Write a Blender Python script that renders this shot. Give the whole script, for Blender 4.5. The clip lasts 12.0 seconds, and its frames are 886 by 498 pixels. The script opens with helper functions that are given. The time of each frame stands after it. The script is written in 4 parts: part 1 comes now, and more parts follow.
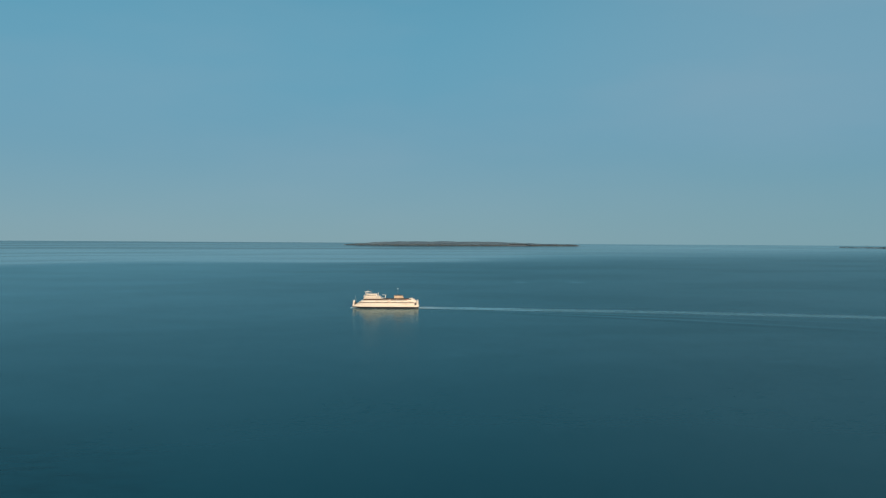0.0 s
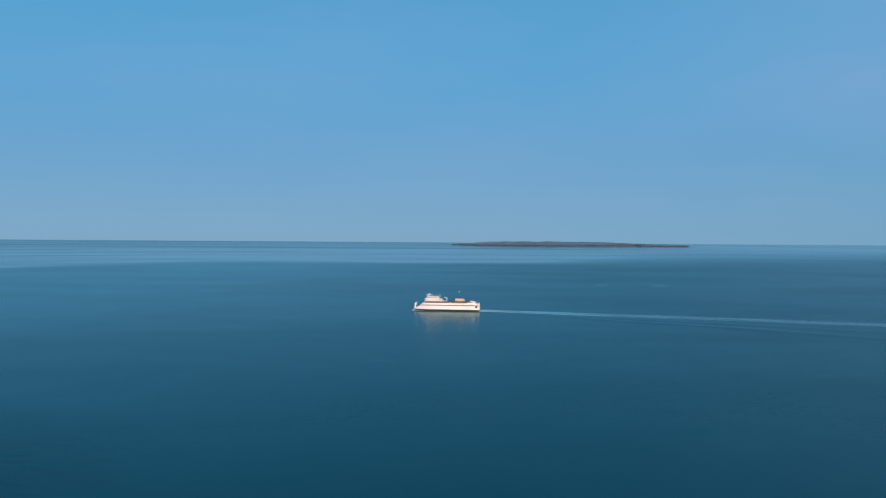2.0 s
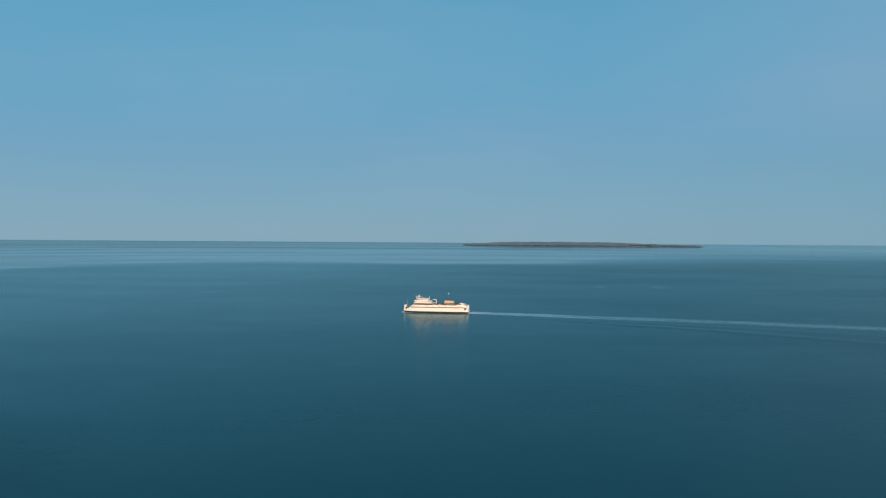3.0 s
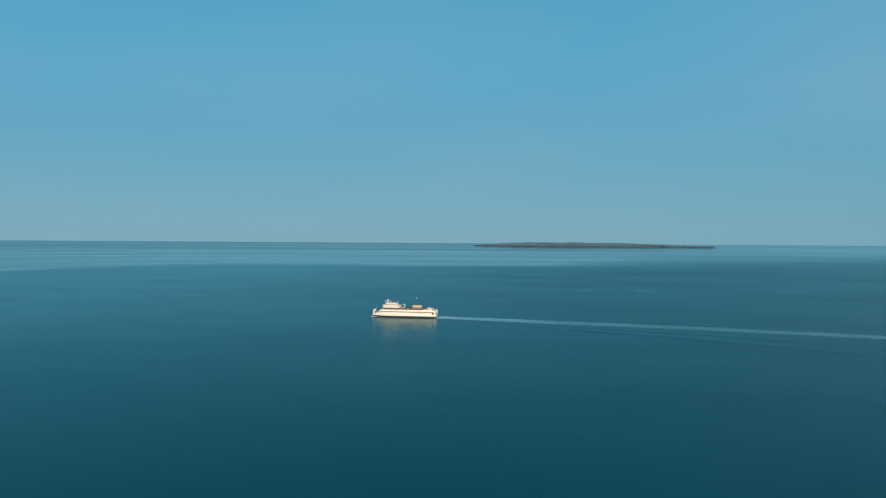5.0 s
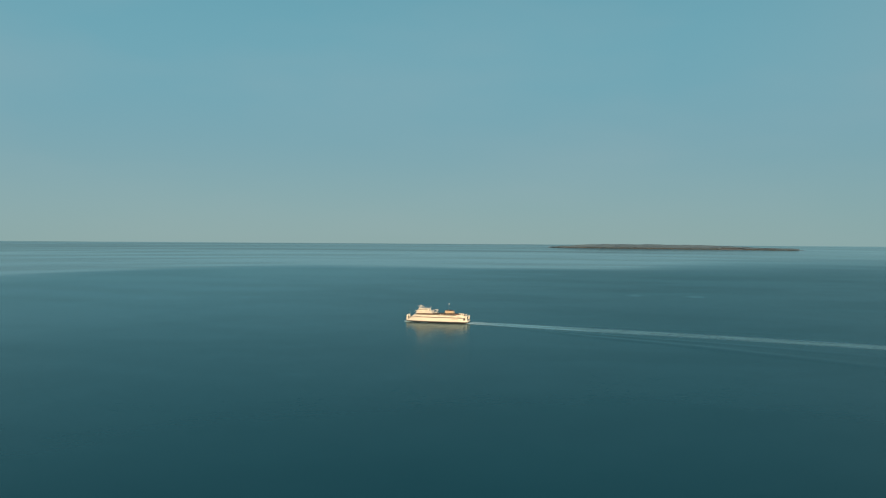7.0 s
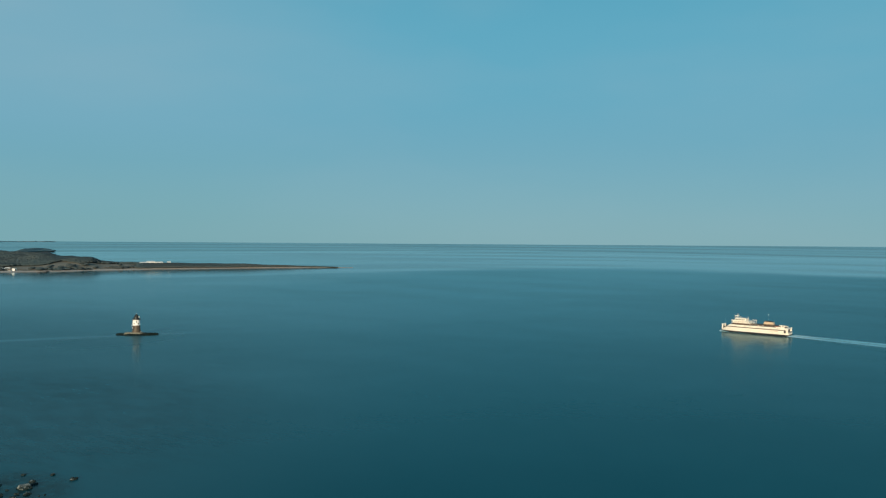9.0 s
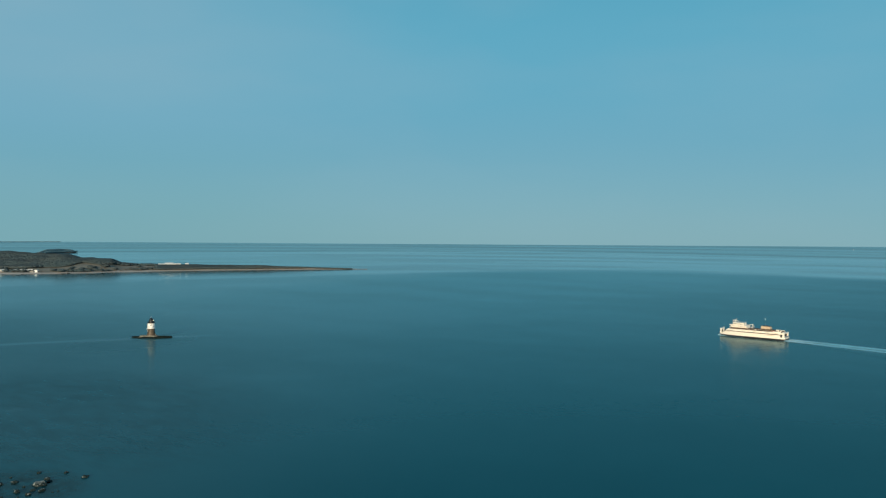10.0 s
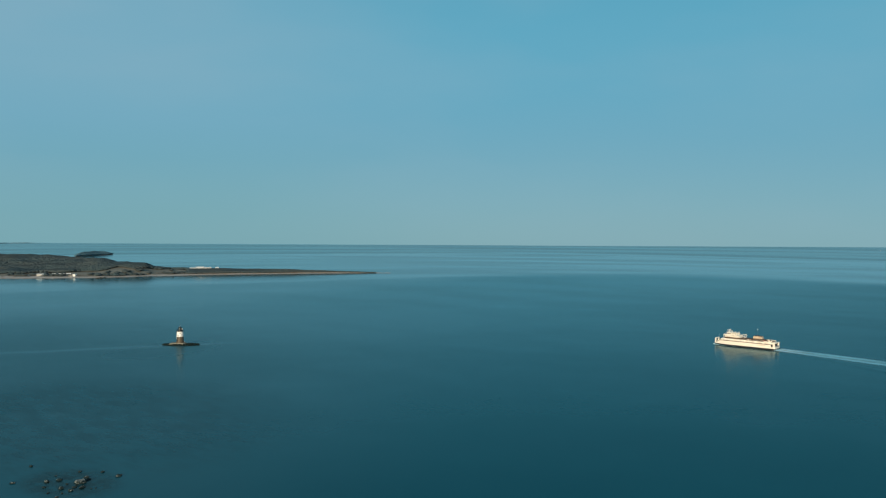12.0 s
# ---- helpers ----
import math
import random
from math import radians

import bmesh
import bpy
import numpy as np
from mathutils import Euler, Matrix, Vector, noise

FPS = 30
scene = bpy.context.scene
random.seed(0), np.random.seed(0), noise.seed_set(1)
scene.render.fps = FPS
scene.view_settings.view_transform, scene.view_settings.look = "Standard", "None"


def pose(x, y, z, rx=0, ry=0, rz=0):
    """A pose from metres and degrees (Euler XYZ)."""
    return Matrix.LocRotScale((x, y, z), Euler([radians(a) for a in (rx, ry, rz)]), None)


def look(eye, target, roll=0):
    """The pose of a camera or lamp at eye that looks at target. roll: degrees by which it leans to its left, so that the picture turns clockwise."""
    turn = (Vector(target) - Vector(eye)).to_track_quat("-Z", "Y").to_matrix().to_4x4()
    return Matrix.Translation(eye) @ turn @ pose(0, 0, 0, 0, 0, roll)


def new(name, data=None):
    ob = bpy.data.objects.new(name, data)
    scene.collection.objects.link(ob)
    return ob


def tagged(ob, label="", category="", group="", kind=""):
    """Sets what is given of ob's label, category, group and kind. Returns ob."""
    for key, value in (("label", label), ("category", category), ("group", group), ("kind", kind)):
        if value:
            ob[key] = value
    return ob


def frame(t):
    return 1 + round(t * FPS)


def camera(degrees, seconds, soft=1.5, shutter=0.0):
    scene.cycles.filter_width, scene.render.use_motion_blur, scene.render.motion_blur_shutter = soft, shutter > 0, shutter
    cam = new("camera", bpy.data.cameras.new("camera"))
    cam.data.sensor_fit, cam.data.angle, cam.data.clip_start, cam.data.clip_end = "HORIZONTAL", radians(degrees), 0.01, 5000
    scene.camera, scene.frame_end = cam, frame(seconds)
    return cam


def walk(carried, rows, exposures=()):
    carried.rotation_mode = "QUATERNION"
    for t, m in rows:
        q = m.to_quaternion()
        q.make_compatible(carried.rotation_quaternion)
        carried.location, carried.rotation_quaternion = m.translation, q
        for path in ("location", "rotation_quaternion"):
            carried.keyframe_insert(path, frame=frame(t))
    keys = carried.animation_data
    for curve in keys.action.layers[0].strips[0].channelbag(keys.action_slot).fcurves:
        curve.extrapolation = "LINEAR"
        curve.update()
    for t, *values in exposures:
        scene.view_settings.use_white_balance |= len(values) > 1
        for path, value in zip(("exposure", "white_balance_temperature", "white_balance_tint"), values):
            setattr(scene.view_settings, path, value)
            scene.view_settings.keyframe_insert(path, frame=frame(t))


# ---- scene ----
# ---- camera and its way ----
cam = camera(53.8, 12.0, soft=1.25)
PATH = [
    (0, -311.49, 24.74, 92.09, 88.565, 0.347, -6.467),
    (0.5, -295.21, 23.45, 93.19, 88.496, 0.311, -2.586),
    (1, -278.94, 22.16, 94.41, 88.473, 0.329, -0.289),
    (1.5, -262.66, 20.86, 95.74, 88.467, 0.384, 0.644),
    (2, -246.38, 19.57, 97.17, 88.456, 0.395, 1.323),
    (2.5, -230.10, 18.28, 98.70, 88.439, 0.395, 1.881),
    (3, -213.82, 16.99, 100.34, 88.433, 0.384, 2.489),
    (3.67, -192.01, 15.26, 102.63, 88.421, 0.370, 3.175),
    (4.33, -170.52, 13.54, 105.07, 88.402, 0.362, 3.668),
    (5, -148.71, 11.81, 107.71, 88.377, 0.365, 4.089),
    (5.5, -132.43, 10.52, 109.74, 88.357, 0.373, 4.399),
    (6, -116.15, 9.23, 111.83, 88.348, 0.365, 4.680),
    (6.5, -99.88, 7.93, 113.98, 88.360, 0.365, 7.257),
    (7, -83.60, 6.64, 116.18, 88.331, 0.373, 9.824),
    (7.5, -67.32, 5.35, 118.43, 88.272, 0.365, 15.184),
    (7.7, -60.81, 4.83, 119.34, 88.271, 0.384, 19.403),
    (8, -51.76, 5.30, 119.95, 88.272, 0.402, 25.236),
    (8.3, -43.73, 6.60, 120.25, 88.276, 0.406, 29.101),
    (8.6, -36.15, 8.30, 120.55, 88.281, 0.399, 31.471),
    (8.9, -28.45, 9.70, 121.05, 88.280, 0.390, 32.822),
    (9.1, -22.98, 9.85, 121.60, 88.276, 0.386, 33.390),
    (9.3, -17.04, 8.55, 122.85, 88.268, 0.383, 33.857),
    (9.5, -10.83, 5.53, 124.91, 88.237, 0.373, 34.174),
    (10, 4.48, -3.95, 130.35, 88.191, 0.362, 34.410),
    (10.5, 19.51, -13.31, 135.79, 88.132, 0.349, 34.966),
    (11, 34.25, -22.54, 141.24, 88.085, 0.332, 35.507),
    (11.5, 48.70, -31.64, 146.69, 88.037, 0.315, 35.990),
    (12, 62.86, -40.60, 152.14, 88.000, 0.299, 36.443),
]
WHITE = [
    (0, -0.145, 6812, 14.1),
    (0.5, -0.140, 6778, 14.6),
    (1, -0.075, 6146, 12.5),
    (1.5, -0.064, 5781, 21.8),
    (2, -0.080, 5623, 21.2),
    (2.5, -0.085, 5697, 19.0),
    (3, -0.065, 6406, 19.1),
    (5, -0.059, 6026, 5.1),
    (5.5, -0.056, 6446, 4.0),
    (6, -0.029, 7050, 12.7),
    (6.5, -0.018, 7446, 16.0),
    (7, -0.023, 7932, 12.7),
    (7.5, -0.022, 8122, 12.8),
    (9.5, 0.007, 6312, 1.6),
    (10, 0.007, 6478, 3.4),
    (10.5, 0.015, 6964, 7.2),
    (11, 0.010, 6924, 7.8),
    (11.5, -0.004, 6616, 5.8),
    (12, -0.013, 6530, 4.9),
]
walk(cam, [(t, pose(x, y, z, rx, -lean, rz)) for t, x, y, z, rx, lean, rz in PATH], WHITE)

# ---- sky and sun ----
SUN_EL, SUN_AZ = 12.0, 161.0          # degrees; azimuth clockwise from +y
world = bpy.data.worlds.new("world")
scene.world = world
world.use_nodes = True
wt = world.node_tree
wt.nodes.clear()
w_co = wt.nodes.new("ShaderNodeTexCoord")
w_up = wt.nodes.new("ShaderNodeVectorMath")
w_up.operation = "ADD"
w_up.inputs[1].default_value = (0, 0, 0.045)   # the sea's rim lies a little under eye level
w_no = wt.nodes.new("ShaderNodeVectorMath")
w_no.operation = "NORMALIZE"
w_sky = wt.nodes.new("ShaderNodeTexSky")
w_sky.sky_type = "NISHITA"
w_sky.sun_disc = False
w_sky.sun_elevation = radians(SUN_EL)
w_sky.sun_rotation = radians(SUN_AZ)
w_sky.air_density, w_sky.dust_density, w_sky.ozone_density = 1.0, 1.0, 1.0
# haze and thin high veil over the clear sky: colours by height above the rim
w_sep = wt.nodes.new("ShaderNodeSeparateXYZ")
w_ramp = wt.nodes.new("ShaderNodeValToRGB")
HAZE = [(0.0, (0.215, 0.390, 0.455)), (0.06, (0.189, 0.383, 0.484)), (0.13, (0.139, 0.360, 0.504)), (0.20, (0.120, 0.372, 0.530)), (0.30, (0.100, 0.370, 0.535)),
        (0.44, (0.042, 0.235, 0.370)), (0.70, (0.026, 0.150, 0.260)), (1.0, (0.022, 0.125, 0.225))]
ramp = w_ramp.color_ramp
ramp.interpolation = "B_SPLINE"
while len(ramp.elements) < len(HAZE):
    ramp.elements.new(0.5)
for el, (at, c) in zip(ramp.elements, HAZE):
    el.position, el.color = at, (*c, 1)
w_map = wt.nodes.new("ShaderNodeMapping")
w_map.inputs["Scale"].default_value = (1.6, 1.6, 5.0)
w_cloud = wt.nodes.new("ShaderNodeTexNoise")
w_cloud.inputs["Scale"].default_value, w_cloud.inputs["Detail"].default_value = 2.2, 3.0
w_soft = wt.nodes.new("ShaderNodeMapRange")
for k, v in (("From Min", 0.45), ("From Max", 0.72), ("To Min", 0.0), ("To Max", 0.20)):
    w_soft.inputs[k].default_value = v
w_veil = wt.nodes.new("ShaderNodeMix")
w_veil.data_type = "RGBA"
w_veil.inputs[7].default_value = (0.248, 0.408, 0.522, 1)
# the veil thickens towards the west and the east
w_west, w_east = wt.nodes.new("ShaderNodeMapRange"), wt.nodes.new("ShaderNodeMapRange")
for node, a, b, top in ((w_west, -0.52, -0.84, 0.55), (w_east, 0.05, 0.50, 0.40)):
    node.interpolation_type = "SMOOTHSTEP"
    for k, v in (("From Min", a), ("From Max", b), ("To Min", 0.0), ("To Max", top)):
        node.inputs[k].default_value = v
w_high = wt.nodes.new("ShaderNodeMapRange")
w_high.inputs["From Min"].default_value, w_high.inputs["From Max"].default_value = 0.11, 0.20
w_sum, w_all, w_lift = [wt.nodes.new("ShaderNodeMath") for k in range(3)]
w_lift.operation = "MULTIPLY"
# low down it is clearer and greener there
w_low = wt.nodes.new("ShaderNodeMapRange")
for k, v in (("From Min", 0.05), ("From Max", 0.15), ("To Min", 0.8), ("To Max", 0.0)):
    w_low.inputs[k].default_value = v
w_near = wt.nodes.new("ShaderNodeMath")
w_near.operation = "MULTIPLY"
w_teal = wt.nodes.new("ShaderNodeMix")
w_teal.data_type = "RGBA"
w_teal.inputs[7].default_value = (0.135, 0.345, 0.420, 1)
w_gain = wt.nodes.new("ShaderNodeMix")
w_gain.data_type, w_gain.blend_type = "RGBA", "MULTIPLY"
w_gain.inputs[0].default_value = 1.0
w_gain.inputs[7].default_value = (8.6, 8.6, 8.6, 1)
w_mix = wt.nodes.new("ShaderNodeMix")
w_mix.data_type = "RGBA"
w_mix.inputs[0].default_value = 0.94
w_bg = wt.nodes.new("ShaderNodeBackground")
w_bg.inputs["Strength"].default_value = 0.12
w_out = wt.nodes.new("ShaderNodeOutputWorld")
for a, b in ((w_co.outputs["Generated"], w_up.inputs[0]), (w_up.outputs[0], w_no.inputs[0]), (w_no.outputs[0], w_sky.inputs["Vector"]), (w_no.outputs[0], w_sep.inputs[0]),
             (w_sep.outputs["Z"], w_ramp.inputs[0]), (w_no.outputs[0], w_map.inputs["Vector"]), (w_map.outputs[0], w_cloud.inputs["Vector"]), (w_cloud.outputs["Fac"], w_soft.inputs["Value"]),
             (w_sep.outputs["X"], w_west.inputs["Value"]), (w_sep.outputs["X"], w_east.inputs["Value"]),
             (w_west.outputs[0], w_sum.inputs[0]), (w_east.outputs[0], w_sum.inputs[1]), (w_sep.outputs["Z"], w_high.inputs["Value"]),
             (w_sum.outputs[0], w_lift.inputs[0]), (w_high.outputs[0], w_lift.inputs[1]), (w_lift.outputs[0], w_all.inputs[0]), (w_soft.outputs[0], w_all.inputs[1]), (w_all.outputs[0], w_veil.inputs[0]),
             (w_ramp.outputs[0], w_veil.inputs[6]), (w_sep.outputs["Z"], w_low.inputs["Value"]), (w_low.outputs[0], w_near.inputs[0]), (w_sum.outputs[0], w_near.inputs[1]), (w_near.outputs[0], w_teal.inputs[0]),
             (w_veil.outputs[2], w_teal.inputs[6]), (w_teal.outputs[2], w_gain.inputs[6]), (w_sky.outputs[0], w_mix.inputs[6]),
             (w_gain.outputs[2], w_mix.inputs[7]), (w_mix.outputs[2], w_bg.inputs["Color"]), (w_bg.outputs[0], w_out.inputs["Surface"])):
    wt.links.new(a, b)

sun = new("sun", bpy.data.lights.new("sun", "SUN"))
sun.data.energy, sun.data.angle, sun.data.color = 4.7, radians(0.6), (1.0, 0.80, 0.58)
sa, se = radians(SUN_AZ), radians(SUN_EL)
sun.matrix_world = look((0, 0, 0), (-math.sin(sa) * math.cos(se), -math.cos(sa) * math.cos(se), -math.sin(se)))


# ---- materials ----
class Nodes:
    """A thin wrapper to write node trees in few lines."""

    def __init__(self, name):
        self.mat = bpy.data.materials.new(name)
        self.mat.use_nodes = True
        self.t = self.mat.node_tree
        self.bsdf = self.t.nodes["Principled BSDF"]
        self.out = self.t.nodes["Material Output"]

    def put(self, socket, value):
        if isinstance(value, bpy.types.NodeSocket):
            self.t.links.new(value, socket)
        elif isinstance(value, (tuple, list)) and len(value) == 3 and socket.type == "RGBA":
            socket.default_value = (*value, 1)
        else:
            socket.default_value = value

    def math(self, op, a, b=0.0, c=0.0, clamp=False):
        n = self.t.nodes.new("ShaderNodeMath")
        n.operation, n.use_clamp = op, clamp
        for k, v in enumerate((a, b, c)):
            self.put(n.inputs[k], v)
        return n.outputs[0]

    def position(self):
        n = self.t.nodes.new("ShaderNodeNewGeometry")
        s = self.t.nodes.new("ShaderNodeSeparateXYZ")
        self.t.links.new(n.outputs["Position"], s.inputs[0])
        return n.outputs["Position"], s.outputs

    def noise(self, vector, scale, detail=4.0, rough=0.55, stretch=None, turn=0.0):
        if stretch:
            m = self.t.nodes.new("ShaderNodeMapping")
            self.put(m.inputs["Vector"], vector)
            m.inputs["Scale"].default_value = stretch
            m.inputs["Rotation"].default_value = (0, 0, radians(turn))
            vector = m.outputs[0]
        n = self.t.nodes.new("ShaderNodeTexNoise")
        self.put(n.inputs["Vector"], vector)
        self.put(n.inputs["Scale"], scale)
        n.inputs["Detail"].default_value, n.inputs["Roughness"].default_value = detail, rough
        return n.outputs["Fac"]

    def span(self, value, a, b, lo=0.0, hi=1.0, smooth=True):
        n = self.t.nodes.new("ShaderNodeMapRange")
        n.interpolation_type = "SMOOTHSTEP" if smooth else "LINEAR"
        for k, v in zip(("Value", "From Min", "From Max", "To Min", "To Max"), (value, a, b, lo, hi)):
            self.put(n.inputs[k], v)
        return n.outputs[0]

    def mix(self, fac, a, b):
        n = self.t.nodes.new("ShaderNodeMix")
        n.data_type = "RGBA"
        self.put(n.inputs[0], fac)
        self.put(n.inputs[6], a)
        self.put(n.inputs[7], b)
        return n.outputs[2]

    def bump(self, height, strength, distance):
        n = self.t.nodes.new("ShaderNodeBump")
        self.put(n.inputs["Height"], height)
        self.put(n.inputs["Strength"], strength)
        n.inputs["Distance"].default_value = distance
        self.t.links.new(n.outputs[0], self.bsdf.inputs["Normal"])

    def set(self, **kw):
        for k, v in kw.items():
            self.put(self.bsdf.inputs[k.replace("_", " ")], v)
        return self.mat


def paint(name, colour, rough=0.5, grain=1.5, stain=0.15, dark=0.55, metal=0.0, relief=0.02):
    """Painted or plain solid surface: base colour, stains at two scales, slight relief."""
    n = Nodes(name)
    p, _ = n.position()
    big = n.span(n.noise(p, 0.25, 5), 0.42, 0.7)
    fine = n.span(n.noise(p, grain, 4), 0.35, 0.75)
    c = n.mix(n.math("MULTIPLY", big, stain), colour, tuple(v * dark for v in colour))
    c = n.mix(n.math("MULTIPLY", fine, stain * 0.7), c, tuple(v * dark for v in colour))
    n.bump(fine, 0.25, relief)
    return n.set(Base_Color=c, Roughness=n.span(fine, 0, 1, rough * 0.85, min(1, rough * 1.15)), Metallic=metal)


def varied(name, colours, rough=0.9, scale=0.05, fine=0.6, relief=0.3):
    """Natural ground, stone or foliage: three colours mixed by noise at two scales and piece by piece."""
    n = Nodes(name)
    p, _ = n.position()
    a = n.span(n.noise(p, scale, 5), 0.35, 0.65)
    b = n.span(n.noise(p, fine, 5), 0.35, 0.7)
    g = n.t.nodes.new("ShaderNodeNewGeometry")
    isl = g.outputs["Random Per Island"]
    c = n.mix(a, colours[0], colours[1])
    c = n.mix(n.math("MULTIPLY", b, 0.6), c, colours[2])
    c = n.mix(n.math("MULTIPLY", isl, 0.22), c, tuple(v * 0.6 for v in colours[0]))
    n.bump(b, 0.6, relief)
    return n.set(Base_Color=c, Roughness=rough, Specular_IOR_Level=0.15)


def water_material(name):
    n = Nodes(name)
    p, xyz = n.position()
    x, y = xyz["X"], xyz["Y"]
    # where the breeze begins: calm, brighter water lies beyond a slow curve, and off the island's shore
    bend = n.math("MAXIMUM", n.math("SUBTRACT", -750.0, x), 0.0)
    curve = n.math("SUBTRACT", n.math("MULTIPLY", n.math("MAXIMUM", x, 0.0), 0.35), n.math("MULTIPLY", n.math("MULTIPLY", bend, bend), 0.0018))
    d = n.math("SUBTRACT", n.math("SUBTRACT", y, 2250.0), curve)
    wob = n.math("MULTIPLY", n.math("SUBTRACT", n.noise(p, 1.0, 3, stretch=(0.0016, 0.004, 1)), 0.5), 200.0)
    # to the east the breeze dies away slowly
    east = n.span(x, -150.0, 500.0)
    calm = n.span(n.math("ADD", d, wob), n.math("MULTIPLY_ADD", east, -250.0, -120.0), n.math("MULTIPLY_ADD", east, 900.0, 150.0))
    wob2 = n.math("MULTIPLY", n.math("SUBTRACT", n.noise(p, 1.0, 4, stretch=(0.004, 0.0022, 1)), 0.5), 260.0)
    lee = n.math("MULTIPLY", n.span(n.math("ADD", x, wob2), -1092.0, -1346.0), 0.42)
    # slick that the tide draws out past the lighthouse
    off = n.math("ADD", n.math("MULTIPLY", n.math("ADD", x, 803.0), -0.848), n.math("MULTIPLY", n.math("SUBTRACT", y, 606.0), 0.53))
    along = n.math("ADD", n.math("MULTIPLY", n.math("ADD", x, 803.0), 0.53), n.math("MULTIPLY", n.math("SUBTRACT", y, 606.0), 0.848))
    off = n.math("ADD", off, n.math("MULTIPLY", n.math("SUBTRACT", n.noise(p, 0.012, 3), 0.5), 22.0))
    slick = n.math("MULTIPLY", n.span(n.math("ABSOLUTE", off), 1.0, 15.0, 1.0, 0.0), n.math("MULTIPLY", n.span(along, -400.0, -40.0, 0.1, 1.0), n.span(along, 25.0, 90.0, 1.0, 0.0)))
    for cx, cy in ((-16.0, 1470.0), (80.0, 1468.0)):
        ex, ey = n.math("DIVIDE", n.math("SUBTRACT", x, cx), 15.0), n.math("DIVIDE", n.math("SUBTRACT", y, cy), 26.0)
        spot = n.span(n.math("ADD", n.math("MULTIPLY", ex, ex), n.math("MULTIPLY", ey, ey)), 0.1, 1.2, 0.45, 0.0)
        calm = n.math("MAXIMUM", calm, n.math("MULTIPLY", spot, n.span(n.noise(p, 0.09, 4), 0.3, 0.6)))
    calm = n.math("MAXIMUM", calm, n.math("MAXIMUM", lee, n.math("MULTIPLY", slick, 0.42)))
    # streaks drawn out in long arcs by the tide
    ring = n.math("SQRT", n.math("ADD", n.math("MULTIPLY", n.math("ADD", x, 100.0), n.math("ADD", x, 100.0)), n.math("MULTIPLY", y, y)))
    turn = n.math("ARCTAN2", n.math("ADD", x, 100.0), y)
    arc = n.t.nodes.new("ShaderNodeCombineXYZ")
    n.put(arc.inputs[0], n.math("MULTIPLY", turn, 2.4))
    n.put(arc.inputs[1], n.math("MULTIPLY", ring, 0.0042))
    streak = n.span(n.noise(arc.outputs[0], 1.0, 4, 0.55), 0.34, 0.68)
    patch = n.span(n.noise(p, 1.0, 4, 0.5, stretch=(0.0022, 0.0050, 1), turn=12), 0.38, 0.66)
    fine = n.noise(p, 1.0, 6, 0.62, stretch=(0.05, 0.11, 1))
    ripple = n.noise(p, 1.0, 5, 0.6, stretch=(0.35, 0.8, 1))
    arc2 = n.t.nodes.new("ShaderNodeCombineXYZ")
    n.put(arc2.inputs[0], n.math("MULTIPLY", turn, 14.0))
    n.put(arc2.inputs[1], n.math("MULTIPLY", ring, 0.028))
    brush = n.math("SUBTRACT", n.noise(arc2.outputs[0], 1.0, 6, 0.68), 0.5)
    far_g = n.span(streak, 0, 1, 0.95, 0.80)
    near_g = n.math("ADD", n.span(patch, 0, 1, 0.68, 0.63), n.math("ADD", n.math("MULTIPLY", fine, -0.05), n.math("MULTIPLY", brush, -0.09)))
    # dark wavelets, and here and there a pale smooth patch
    fleck = n.span(n.noise(p, 1.0, 4, 0.6, stretch=(0.13, 0.34, 1), turn=8), 0.50, 0.72)
    paw = n.span(n.noise(p, 1.0, 5, 0.55, stretch=(0.010, 0.024, 1), turn=-10), 0.66, 0.78)
    near_g = n.math("ADD", near_g, n.math("SUBTRACT", n.math("MULTIPLY", paw, 0.16), n.math("MULTIPLY", n.math("MULTIPLY", fleck, n.span(n.noise(p, 0.02, 4), 0.38, 0.62)), 0.13)))
    # fresher breeze east of the ferry
    fresh = n.span(n.math("ADD", x, wob2), -520.0, 60.0)
    west = n.span(n.math("ADD", x, wob2), -420.0, -720.0)
    near_g = n.math("SUBTRACT", near_g, n.math("ADD", n.math("MULTIPLY", fresh, 0.15), n.math("MULTIPLY", west, n.span(y, 520.0, 850.0, 0.11, -0.07))))
    gloss = n.math("ADD", n.math("MULTIPLY", calm, far_g), n.math("MULTIPLY", n.math("SUBTRACT", 1.0, calm), near_g))
    rough = n.span(calm, 0, 1, 0.21, 0.12, smooth=False)
    # the tide breaks up the surface round the lighthouse
    lx, ly = n.math("DIVIDE", n.math("ADD", x, 785.1), 60.0), n.math("DIVIDE", n.math("SUBTRACT", y, 571.8), 110.0)
    race = n.span(n.math("ADD", n.math("MULTIPLY", lx, lx), n.math("MULTIPLY", ly, ly)), 0.1, 1.0, 1.0, 0.0)
    rough = n.math("ADD", rough, n.math("MULTIPLY", race, 0.10))
    # shoal round the boulders: rougher, with dark weed under the surface
    sx = n.math("DIVIDE", n.math("ADD", x, 545.0), 190.0)
    sy = n.math("DIVIDE", n.math("SUBTRACT", y, 320.0), 170.0)
    r2 = n.math("ADD", n.math("MULTIPLY", sx, sx), n.math("MULTIPLY", sy, sy))
    near_shoal = n.span(r2, 0.05, 1.2, 1.0, 0.0)
    shoal = n.math("MULTIPLY", near_shoal, n.span(n.noise(p, 1.0, 7, 0.7, stretch=(0.035, 0.085, 1), turn=35), 0.34, 0.72))
    deep = n.mix(streak, (0.0023, 0.0665, 0.091), (0.0025, 0.0715, 0.096))
